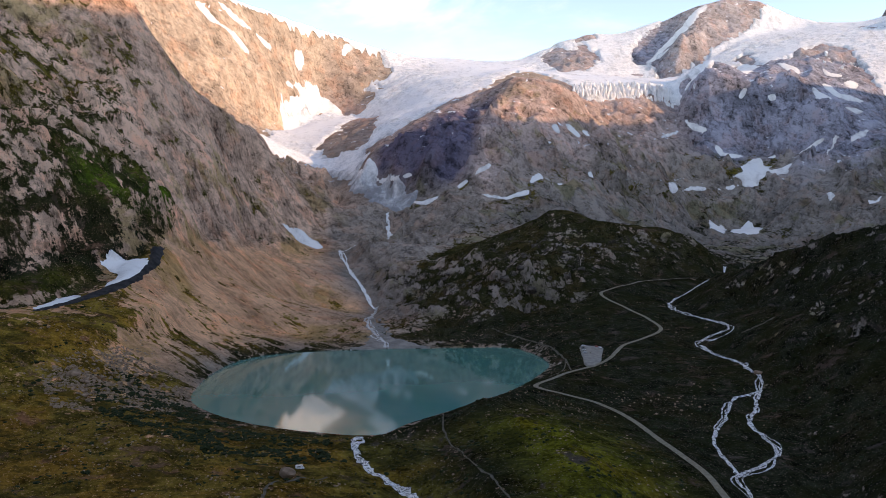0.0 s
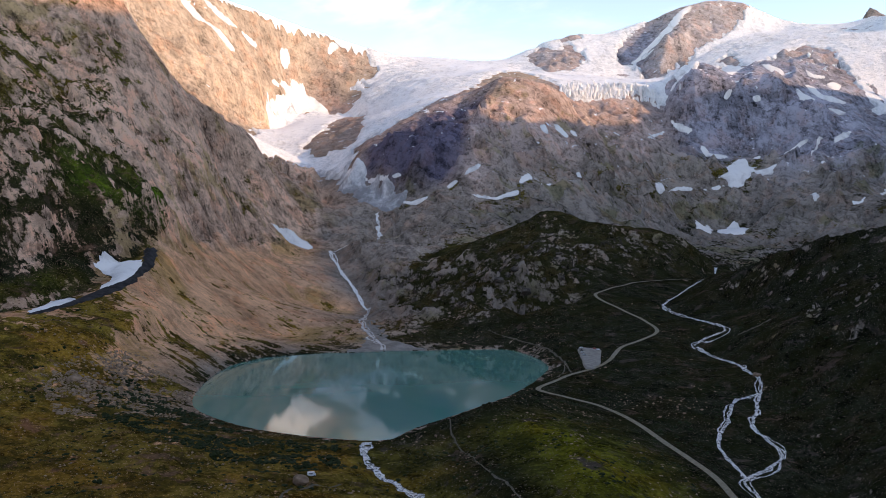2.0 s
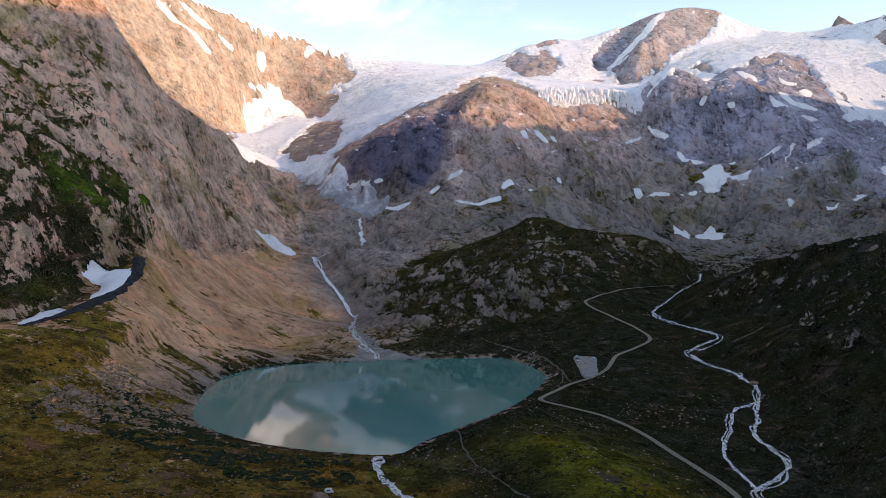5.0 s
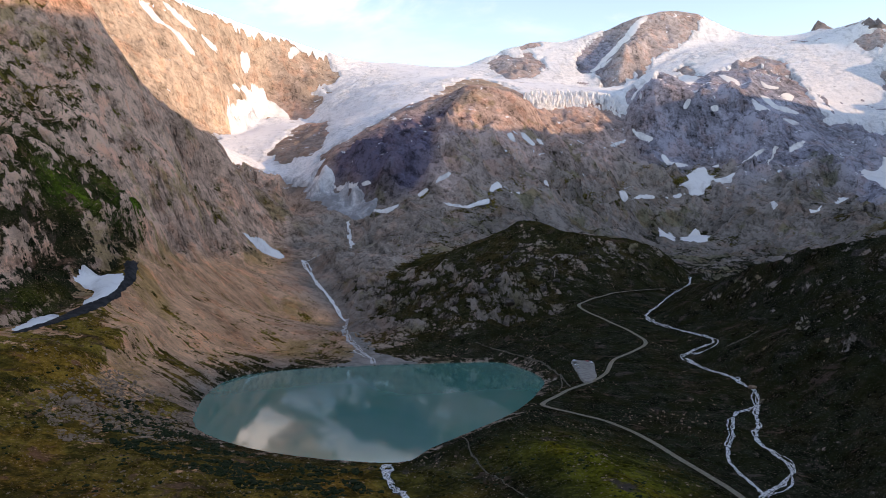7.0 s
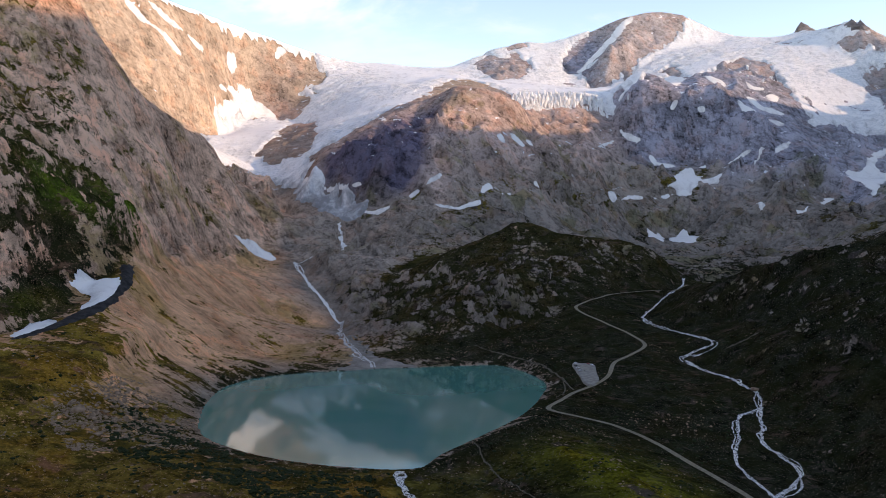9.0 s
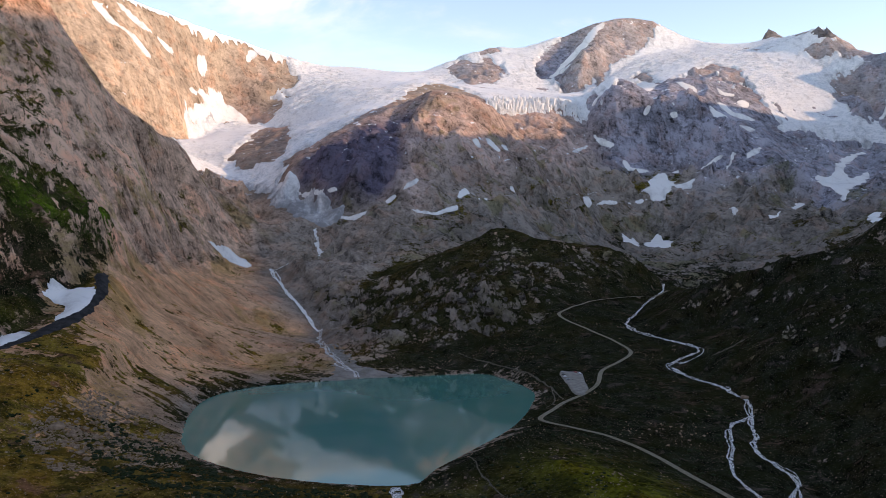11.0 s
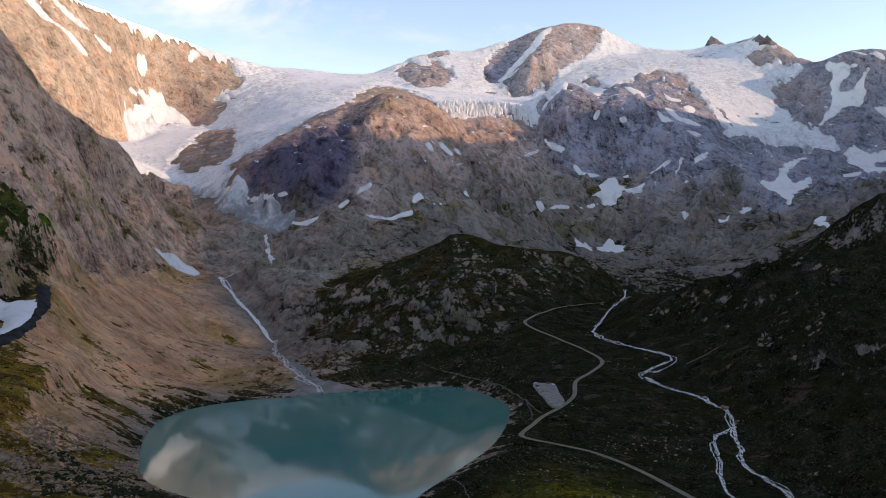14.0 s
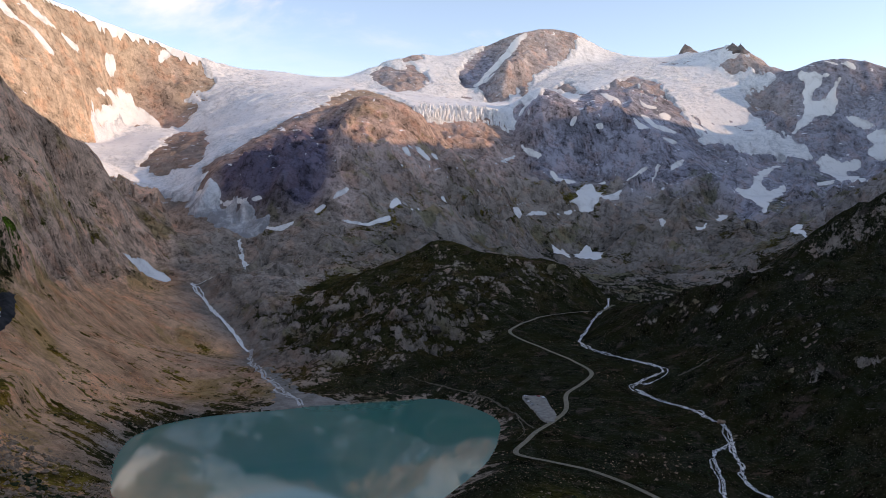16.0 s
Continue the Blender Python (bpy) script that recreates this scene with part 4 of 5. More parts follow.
def height(x, y, fine=True):
    """The ground's height, how far it stands out as a rib, and its streaks down the slope, with crags, gullies and hummocks."""
    x, y = np.asarray(x, float), np.asarray(y, float)
    h = base(x, y)
    kind = kind_of(x, y)
    rough, green, mean = kind[..., 0], kind[..., 1], (kind[..., 8] - 0.2) * 2000
    water = inside(x, y, shore[::3, :2])
    calm = np.clip(-water / 25, 0, 1)
    cover, filled = iced(x, y), snowed(x, y)
    u, v = rowcol(x, y, free.shape)
    away_from_crest = free[np.round(u).astype(int) % 720, np.round(v).astype(int)]
    amount = rough * (0.15 + 0.85 * calm) * (1 - 0.75 * cover) * (1 - filled) * (0.45 + 0.55 * away_from_crest)
    bold = 1 + 1.5 * smooth(y, 1500, 2000) * away_from_crest
    # places moved along the fall line to one level, so that gullies run straight down
    gx, gy = (base(x + 12, y) - h) / 12, (base(x, y + 12) - h) / 12
    steep = np.hypot(gx, gy)
    slip = np.clip((mean - h) / np.maximum(steep, 0.3), -160, 160) * 0.85 / np.maximum(steep, 0.05)
    fx, fy = x + gx * slip, y + gy * slip
    ledge = np.clip((steep - 0.25) / 0.5, 0, 1)
    rise, rib = np.zeros_like(h), np.zeros_like(h)
    bend = 22 * grain(x / 95, y / 95, h / 130)
    patchy = 0.75 + 0.7 * grain(x / 210, y / 210, h / 260 + 4)
    for wave, part, sharp in ((310.0, 0.060, 0), (160.0, 0.095, 1), (78.0, 0.085, 1), (37.0, 0.085, 1), (17.0, 0.11, 1), (8.5, 0.13, 1), (4.6, 0.08, 0)):
        if wave < 16 and not fine:
            break
        g = grain((x + bend) / wave + 3.1, (y - bend) / wave + wave, h / wave * (0.5 if wave > 100 else 0.95))
        if sharp:
            g = 0.75 - 2.0 * np.abs(g)
        rise += g * wave * part * (patchy if wave < 100 else 1) * (bold if 50 < wave < 200 else 0.4 + 0.6 * bold if 16 < wave < 50 else 1)
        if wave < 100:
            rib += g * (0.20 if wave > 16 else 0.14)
    far = smooth(y, 1550, 1900)
    for cell, part, weight in ((140.0, 0.24, 0.20), (62.0, 0.28, 0.22), (24.0, 0.28, 0.16), (9.0, 0.34, 0.12)):
        if cell < 10 and not fine:
            break
        wob = 0.35 * cell * grain(x / cell * 0.9, y / cell * 0.9, h / cell * 0.6)
        g, tone = facets(x + wob + bend, y - wob + 0.4 * h, cell)
        scale = (0.45 + 0.65 * far if cell > 30 else 1.45 - 0.6 * far) * (0.3 + 0.7 * away_from_crest)
        rise += g * part * scale
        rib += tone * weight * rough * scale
    gully, run = np.zeros_like(h), np.zeros_like(h)
    scree = np.clip(1 - rough * 3, 0, 1)
    for wave, part in ((110.0, 0.11), (48.0, 0.10), (16.0, 0.02)):
        g = 0.6 - 1.9 * np.abs(grain(fx / wave + wave, fy / wave, mean / 400 + h / wave * 0.05))
        gully += g * wave * part
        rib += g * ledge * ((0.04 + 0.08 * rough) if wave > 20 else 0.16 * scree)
    along, down = 0.37 * x + 0.93 * y + 0.1 * bend, 0.93 * x - 0.37 * y
    for wave, part in ((34.0, 0.22), (13.0, 0.55), (6.0, 0.65), (3.0, 0.5)):  # streaks of debris and turf down the talus
        run += part * grain(along / wave, down / wave / 11, 0.5 + wave) * smooth(-x, 110, 200) * smooth(y, 650, 780)
    for wave, thick, tall in ((130.0, 26.0, 7.5), (55.0, 10.0, 4.0)):  # ledges along tilted beds
        g = grain(x / wave, y / wave, (h + 0.25 * x) / thick)
        rise += g * tall * ledge * patchy * bold
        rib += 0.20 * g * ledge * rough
    out = h + rise * amount + gully * ledge * calm * (0.04 + 0.62 * rough) * (1 - 0.75 * cover) * (1 - filled)
    out += (grain(x / 9, y / 9, 0.5) * 0.5 + grain(x / 3.3, y / 3.3, 0.2) * 0.25) * green * calm
    tump = (0.5 - 1.6 * np.abs(grain(x / 34, y / 21, 1.5))) * 1.5 + (0.5 - 1.6 * np.abs(grain(x / 13, y / 9, 6.5))) * 1.1
    tump *= smooth(y, 900, 780) * smooth(x, 60, -20) * calm * np.clip(green * 1.6, 0, 1)
    out, rib = out + tump * 1.2, rib + 0.06 * tump
    return np.where(water > 0, -0.6 - np.minimum(water * 0.15, 6), np.where(water > -12, np.maximum(out, 0.15 - water * 0.02), out)), rib, run


def region_of(x, y):
    """Which landform a place belongs to: that of the nearest line, with a ragged border."""
    pts = np.vstack([p[::9, :2] for _, _, p in PLAN])
    lab = np.concatenate([np.full(len(p[::9]), g) for g, _, p in PLAN])
    out = np.zeros(len(x), int)
    for s in range(0, len(x), 4000):
        d = (x[s:s + 4000, None] - pts[:, 0]) ** 2 + (y[s:s + 4000, None] - pts[:, 1]) ** 2
        out[s:s + 4000] = lab[d.argmin(1)]
    return out


def sheet(name, co, faces, attributes, look_of):
    """A mesh object of those corners that the faces use."""
    used, index = np.unique(faces, return_inverse=True)
    me = bpy.data.meshes.new(name)
    me.vertices.add(len(used))
    me.vertices.foreach_set("co", co[used].astype(np.float32).ravel())
    me.loops.add(faces.size)
    me.loops.foreach_set("vertex_index", index.ravel().astype(np.int32))
    me.polygons.add(len(faces))
    me.polygons.foreach_set("loop_start", np.arange(0, faces.size, faces.shape[1], dtype=np.int32))
    me.polygons.foreach_set("use_smooth", np.ones(len(faces), bool))
    for key, values in attributes.items():
        if values.ndim == 2:
            tint = np.c_[values[used], np.ones(len(used))].astype(np.float32)
            me.attributes.new(key, "FLOAT_COLOR", "POINT").data.foreach_set("color", tint.ravel())
        else:
            me.attributes.new(key, "FLOAT", "POINT").data.foreach_set("value", values[used].astype(np.float32))
    me.update(calc_edges=True)
    me.materials.append(look_of)
    return new(name, me)


def quads(nu, nv, wrap=False):
    """Corner numbers of a grid's faces, facing up on rings that turn clockwise."""
    i, j = np.meshgrid(np.arange(nu if wrap else nu - 1), np.arange(nv - 1), indexing="ij")
    a, b = i * nv + j, (i + 1) % nu * nv + j
    return np.stack([a, b, b + 1, a + 1], -1).reshape(-1, 4)[:, ::-1]


def rings(a0, a1, na, r0, r1, nr):
    a = np.radians(np.linspace(a0, a1, na))[:, None]
    r = np.geomspace(r0, r1, nr)[None]
    return (CX + r * np.sin(a)).ravel(), (CY + r * np.cos(a)).ravel()


NA, NR = 700, 1420
X, Y = rings(-33, 47, NA, 250, 4000, NR)
Z, RIB, RUN = height(X, Y)
KIND = kind_of(X, Y)
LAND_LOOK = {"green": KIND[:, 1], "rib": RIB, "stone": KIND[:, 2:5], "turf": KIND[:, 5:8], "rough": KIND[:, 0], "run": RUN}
FACES = quads(NA, NR)
cell = (slice(None, None, 3), slice(None, None, 3))
gx, gy = X.reshape(NA, NR)[cell], Y.reshape(NA, NR)[cell]
rag = 0.02 * np.hypot(gx, gy)
region = region_of((gx + rag * grain(gx / 60, gy / 60, 0.3)).ravel(), (gy + rag * grain(gx / 60, gy / 60, 5.3)).ravel()).reshape(gx.shape)
fi, fj = np.meshgrid(np.arange(NA - 1), np.arange(NR - 1), indexing="ij")
belongs = region[np.minimum((fi + 1) // 3, gx.shape[0] - 1), np.minimum((fj + 1) // 3, gx.shape[1] - 1)].ravel()
CO = np.c_[X, Y, Z]
LANDFORMS = (
    (GROUND, "ground", "alpine valley floor of turf, rubble and talus round a lake", "ground", "structure"),
    (LEFT, "mountain", "steep shaded red-brown rock buttress with grassy ledges", "mountain", ""),
    (HILL, "hillside", "dark turfed hillside with grey outcrops above the river", "hill", ""),
    (KNOLL, "rocky_knoll", "rocky knoll with grey slabs and dark turf behind the lake", "hill", ""),
    (DOME, "mountain", "rounded brown rock dome below the hanging glacier", "mountain", ""),
    (DARK, "mountain", "craggy grey mountain with snow on its ledges", "mountain", ""),
    (EAST, "mountain", "dark rock peak draped with snow beside the glacier", "mountain", ""),
    (MAIN, "mountain", "highest rock peak rising out of broad white ice fields", "mountain", ""),
    (WALL, "mountain", "sunlit tan rock wall with snow gullies", "mountain", ""),
)
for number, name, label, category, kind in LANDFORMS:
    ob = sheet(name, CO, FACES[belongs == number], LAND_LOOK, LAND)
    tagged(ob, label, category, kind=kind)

# the land round and behind the view, coarser
for name, a0, a1, na, r0, r1, nr in (("ground_behind", 47, 327, 281, 2, 5100, 150), ("ground_below", -33, 47, 81, 2, 250, 40), ("ground_beyond", -33, 47, 81, 4000, 5100, 12)):
    x, y = rings(a0, a1, na, r0, r1, nr)
    z, rib, run = height(x, y, False)
    kind = kind_of(x, y)
    ob = sheet(name, np.c_[x, y, z], quads(na, nr), {"green": kind[:, 1], "rib": rib, "stone": kind[:, 2:5], "turf": kind[:, 5:8], "rough": kind[:, 0], "run": run}, LAND)
    tagged(ob, "turf and rock slopes closing the valley all round", "ground", kind="structure")

# ---------------------------------------------------------------- the lake
m, n, bsdf = material("milky_lake_water")
place = n.add("ShaderNodeNewGeometry").outputs["Position"]
cloudy = n.ramp(n.noise(place, 0.006, 3, 0.5, 0.6), 0.35, 0.7)
n.link(n.mix(cloudy, (0.040, 0.192, 0.158), (0.080, 0.208, 0.170)), bsdf.inputs["Base Color"])
bsdf.inputs["Roughness"].default_value = 0.04
bsdf.inputs["IOR"].default_value = 1.333
ripple = n.noise(n.stretch(place, 1, 0.5, 1), 0.35, 3, 0.6)
n.link(n.add("ShaderNodeBump", {"Height": ripple, "Strength": 0.10, "Distance": 0.15}).outputs[0], bsdf.inputs["Normal"])
LAKE = m
out = spline([(*p, 0) for p in SHORE], 8.0, closed=True)[:-1]
heart = out.mean(0)
wide = heart + (out - heart) * (1 + 5 / np.linalg.norm(out - heart, axis=1, keepdims=True))
corners = np.vstack([heart[None], wide])
fan = np.array([(0, i + 1, (i + 1) % len(wide) + 1) for i in range(len(wide))])
lake = sheet("lake_water", corners, fan, {}, LAKE)
tagged(lake, "still milky turquoise glacial lake mirroring clouds", "lake", kind="structure")

# ---------------------------------------------------------------- ice and snow


def drape(name, outline, look_of, cell, shape, holes=(), ragged=1.0):
    """A sheet over the land inside an outline; shape(x, y, edge) gives its corners' heights and soil. cell: metres, square at the outline's middle."""
    p = np.array(outline, float)
    r, a = np.hypot(p[:, 0] - CX, p[:, 1] - CY), np.degrees(np.arctan2(p[:, 0] - CX, p[:, 1] - CY))
    reach = cell * 4
    da = np.degrees(reach / r.mean())
    na = int(np.radians(a.max() - a.min() + 2 * da) * r.mean() / cell) + 2
    nr = int(np.log((r.max() + reach) / (r.min() - reach)) * r.mean() / cell) + 2
    x, y = rings(a.min() - da, a.max() + da, na, r.min() - reach, r.max() + reach, nr)
    edge = inside(x, y, spline([(*q, 0) for q in outline], cell * 3, closed=True)[:-1, :2])
    for hole in holes:
        edge = np.minimum(edge, -inside(x, y, hole))
    size = min(40.0, np.sqrt(np.ptp(p[:, 0]) * np.ptp(p[:, 1])) * 0.12)
    edge = edge + ragged * size * (0.55 * grain(x / size / 1.6, y / size / 1.6, 0.7) + 0.40 * grain(x / size * 1.6, y / size * 1.6, 2.7) + 0.2 * grain(x / size * 4, y / size * 4, 5.7))
    z, dirt, broken = shape(x, y, edge)
    faces = quads(na, nr)
    on = (edge[faces] > -max(cell * 2, 6)).any(1).reshape(na - 1, nr - 1)
    mark = np.where(on, np.arange(on.size).reshape(on.shape) + 1, 0)  # joined pieces share a number; the largest stays
    while True:
        wide = np.pad(mark, 1)
        top = np.max([wide[1:-1, 1:-1], wide[2:, 1:-1], wide[:-2, 1:-1], wide[1:-1, 2:], wide[1:-1, :-2]], 0) * on
        if (top == mark).all():
            break
        mark = top
    number, count = np.unique(mark[on], return_counts=True)
    faces = faces[(mark == number[count.argmax()]).ravel()]
    return sheet(name, np.c_[x, y, z], faces, {"dirt": dirt, "broken": broken}, look_of)


def ice_form(x, y, edge):
    h = base(x, y)
    e = 8.0
    fall = np.hypot(base(x + e, y) - h, base(x, y + e) - h) / e
    broken = 0.03 + 0.97 * smooth(fall, 0.24, 0.46) * (0.45 + 0.55 * smooth(grain(x / 240, y / 240, 4.0), -0.3, 0.3))
    bow = 14 * grain(x / 110, y / 110, 1.0)
    crack = 0.8 - 2 * np.abs(grain(x / 85, (y + bow) / 17, h / 40))  # crevasses across the flow
    crack = crack + 0.7 * (0.8 - 2 * np.abs(grain(x / 34, (y + bow) / 9, h / 22 + 9)))
    swell = 5 * grain(x / 120, y / 120, 0.4)
    z = h + swell * smooth(edge, 0, 60) + np.where(edge > 0, np.minimum(edge * 0.5, 7), edge * 0.8) + crack * 4.5 * broken * smooth(edge, -5, 10)
    dirt = 0.06 + smooth(h, 320, 200) * 0.58 + 0.25 * smooth(edge, 30, 0) + 0.16 * grain(x / 70, y / 70, 3.3)
    return z, np.clip(dirt, 0, 1), broken


def snow_form(x, y, edge):
    h = height(x, y, False)[0]
    return h + np.where(edge > 0, np.minimum(edge * 0.16, 1.8) + 0.2, edge * 0.5), np.clip(0.10 + 0.25 * smooth(edge, 8, 0), 0, 1), np.zeros_like(h)


tagged(drape("glacier", UPPER_ICE, GLACIER_ICE, 4.0, ice_form, (ROCK_ISLAND, PEAK_WEST, COL_ROCK, COL_TOP, WALL_ROCK)), "cracked white valley glacier with a dirty grey tongue", "glacier")
tagged(drape("glacier", RIGHT_ICE, GLACIER_ICE, 4.6, ice_form, (HORN_ROCK,)), "broad white glacier spilling between two rock peaks", "glacier")
for outline in SNOW:
    size = np.sqrt(np.ptp([p[0] for p in outline]) * np.ptp([p[1] for p in outline]))
    patch = drape("snow_patch", outline, OLD_SNOW, max(1.2, min(3.0, size / 26)), snow_form, ragged=0.55)
    tagged(patch, "patch of old white snow lying on rock", "snow patch", "snow patches on the slopes")
# courses and outlines in plan
FOOTPATH = [(-0, 645), (-0, 605), (3, 572), (12, 538), (20, 505), (29, 475), (37, 440), (41, 403)]
SHORE_TRACK = [(65, 1084), (94, 1035), (117, 986), (130, 930), (134, 881), (131, 825)]
SHORE_LOOP = [(134, 888), (128, 853), (117, 816), (105, 800)]
CAMP_TRACK = [(-93, 415), (-99, 445), (-100, 463), (-94, 474), (-86, 484), (-71, 497)]
HILL_TRACK = [(338, 921), (350, 914), (367, 910), (388, 913)]
CAR_PARK = [(158, 933), (171, 936), (183, 932), (174, 891), (167, 860), (154, 839), (150, 856), (153, 891)]
SILT_FAN = [(-112, 1187), (-93, 1195), (-75, 1100), (-48, 1040), (-8, 1008), (-30, 990), (-108, 985), (-103, 1030), (-95, 1083), (-105, 1127)]
DARK_TROUGH = [(-423, 842), (-408, 897), (-394, 948), (-374, 982), (-377, 1043), (-387, 1085), (-379, 1101), (-372, 1082), (-364, 1031), (-365, 967), (-378, 917), (-399, 878), (-412, 843)]
SHRUB_BAND = [(-290, 672), (-294, 754), (-215, 677), (-141, 602), (-57, 570), (-55, 549), (-118, 503), (-187, 552), (-255, 605)]
ICE_FALL = [(1364, 3029), (1493, 2953), (1557, 2877), (1524, 2727), (1468, 2731), (1466, 2864), (1282, 2783)]
FALL = [(-127, 1855), (-121, 1801), (-113, 1752)]
CREEK = [(-114, 1752), (-123, 1707), (-149, 1667), (-188, 1657), (-214, 1677)]
BIG_BOULDER = (-314, 689)
CAMP_BOULDER = (-94, 488)
VAN = (-91, 513)
RIVER_BOULDER = (307, 791)
CARS = [(161, 931), (159, 922), (159, 915), (159, 905), (179, 926), (176, 932)]
BOULDER_FIELDS = [[(-327, 706), (-291, 796), (-235, 759), (-217, 683), (-264, 684), (-278, 618)], [(-267, 845), (-238, 996), (-159, 1021), (-200, 944), (-237, 862)], [(145, 753), (243, 748), (221, 665), (167, 692)]]

# ---------------------------------------------------------------- water courses, road, paths


def ribbon(name, points, width, look_of, lift=0.3, across=4, step=3.0, wander=0.0, seed=0.0, even=0):
    """A strip along a course, laid on the ground."""
    c = spline([(p[0], p[1], 0) for p in points], step)[:, :2]
    t = np.gradient(c, axis=0)
    t /= np.linalg.norm(t, axis=1, keepdims=True) + 1e-9
    side = np.c_[t[:, 1], -t[:, 0]]
    run = np.r_[0, np.cumsum(np.linalg.norm(np.diff(c, axis=0), axis=1))]
    if wander:
        c = c + side * (wander * grain(run / 42, seed, 0.5) + 0.5 * wander * grain(run / 15, seed, 7.5))[:, None]
    w = width * (1 + (0.6 if wander else 0.06) * grain(run / 15, seed + 3, 0.2))
    s = np.linspace(-0.5, 0.5, across + 1)
    reach = s[None] * w[:, None]
    if wander:  # torn banks
        reach = reach * (1 + 0.7 * grain(run[:, None] / 4, np.sign(s)[None] * 3.3, seed + 1.5))
    x, y = (c[:, None, 0] + side[:, None, 0] * reach).ravel(), (c[:, None, 1] + side[:, None, 1] * reach).ravel()
    z = height(x, y)[0] + lift
    if even:  # a made road is level across and smooth along
        deck = z.reshape(len(c), -1).max(1)
        deck = np.convolve(np.pad(deck, even, mode="edge"), np.ones(2 * even + 1) / (2 * even + 1), "valid")
        z = np.maximum(np.repeat(deck, across + 1), z - 0.15)
    return sheet(name, np.c_[x, y, z], quads(len(c), across + 1)[:, ::-1], {}, look_of)


def child(ob, parent):
    ob.parent = parent
    return ob


for bed, width, spreads in ((RIVER_UPPER, 2.5, (3.0, 7.0, 4.0)), (RIVER_EAST, 2.8, (3.5, 8.0, 5.0)), (RIVER_WEST, 2.4, (3.0, 7.0, 4.0)), (INFLOW_BED[:5], 4.0, (2.5, 4.5, 6.5)), (OUTLET_BED, 5.5, (1.0, 3.0)), (CREEK, 4.0, (3.0,)), (FALL, 7.5, (1.0,))):
    river = tagged(new("stream"), "shallow stream foaming white over stones", "stream", kind="structure")
    for k, wander in enumerate(spreads):
        child(ribbon("channel", bed, width * (1.0, 0.55, 0.4)[k], WHITE_FOAM if bed[0][1] > 1500 else FOAM, (1.3 if bed[0][1] > 1300 and bed[0][0] < 60 else 0.5) + 0.05 * k, wander=wander, seed=11.0 * k + bed[0][0], step=1.2), river)
fan = INFLOW_BED[4:] + [(-100, 1120, 1), (-80, 1050, 0), (-72, 1008, 0)]
river = tagged(new("stream"), "braided shallow meltwater over a silt fan", "stream", kind="structure")
for k, wander in enumerate((4.0, 9.0, 14.0)):
    child(ribbon("channel", fan, (3.0, 2.2, 1.6)[k], MELT, 0.6 + 0.04 * k, wander=wander, seed=5.0 + 9 * k, step=2.0), river)

tagged(ribbon("road", ROAD_UPPER[::-1] + ROAD_LOWER[::-1][1:], 4.8, ROAD_GRAVEL, 0.5, step=2.0, even=6), "narrow pale gravelled mountain road winding past the lake", "road", kind="structure")
for course, width in ((FOOTPATH, 1.1), (SHORE_TRACK, 1.8), (SHORE_LOOP, 1.1), (CAMP_TRACK, 2.0), (HILL_TRACK, 3.0)):
    tagged(ribbon("path", course, width, PATH_EARTH, 0.35, 2, 2.0, wander=0.6, seed=course[0][0]), "trodden earth path through the turf", "path", kind="structure")


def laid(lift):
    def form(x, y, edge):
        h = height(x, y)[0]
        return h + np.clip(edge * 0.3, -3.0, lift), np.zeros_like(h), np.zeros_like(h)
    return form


def levelled(x, y, edge):
    h = height(x, y)[0]
    return np.where(edge > 0, np.maximum(h + 0.9, np.median(h[edge > 0]) * 0.3 + h * 0.7 + 0.9), h - 0.5), np.zeros_like(h), np.zeros_like(h)


tagged(drape("car_park", CAR_PARK, PARK_GRAVEL, 1.0, levelled, ragged=0.2), "pale gravel parking place beside the road", "car park", kind="structure")
tagged(drape("silt_fan", SILT_FAN, SILT, 1.5, laid(0.35)), "grey silt fan where the stream meets the lake", "gravel", kind="structure")
tagged(drape("shaded_wet_scree", DARK_TROUGH, SHADED_WET_SCREE, 1.5, laid(1.6), ragged=0.35), "wet scree with shade in its dark colour, in the trough behind the moraine", "gravel", kind="structure")


cornice = ribbon("snow_cornice", WALL_CREST[2:], 30, OLD_SNOW, 6.0, 6, 8.0, wander=4.0, seed=3.0)
tagged(cornice, "thin rim of old snow along the sunlit wall's crest", "snow")


# ---------------------------------------------------------------- boulders and shrubs
def boulder_mesh(seed, size=1.0):
    """An angular, weathered block."""
    rng = np.random.RandomState(seed)
    bm = bmesh.new()
    bmesh.ops.create_icosphere(bm, subdivisions=2, radius=0.5)
    cuts = rng.normal(size=(9, 3))
    cuts /= np.linalg.norm(cuts, axis=1, keepdims=True)
    depth = rng.uniform(0.26, 0.44, 9)
    for v in bm.verts:
        p = np.array(v.co)
        for c, d in zip(cuts, depth):
            over = p @ c - d
            if over > 0:
                p -= c * over * 0.92
        v.co = Vector(p * (1.25, 1.0, 0.8) * size)
    me = bpy.data.meshes.new("boulder")
    bm.to_mesh(me)
    bm.free()
    me.materials.append(BOULDER)
    return me


BLOCKS = [boulder_mesh(40 + k) for k in range(6)]
dice = np.random.RandomState(21)


def put_boulder(x, y, size, label, group=""):
    ob = new("boulder", BLOCKS[dice.randint(6)])
    z = float(height(np.array([x]), np.array([y]))[0][0])
    ob.matrix_world = pose(x, y, z + 0.12 * size, dice.uniform(-12, 12), dice.uniform(-12, 12), dice.uniform(0, 360)) @ Matrix.Scale(size, 4)
    return tagged(ob, label, "boulder", group)


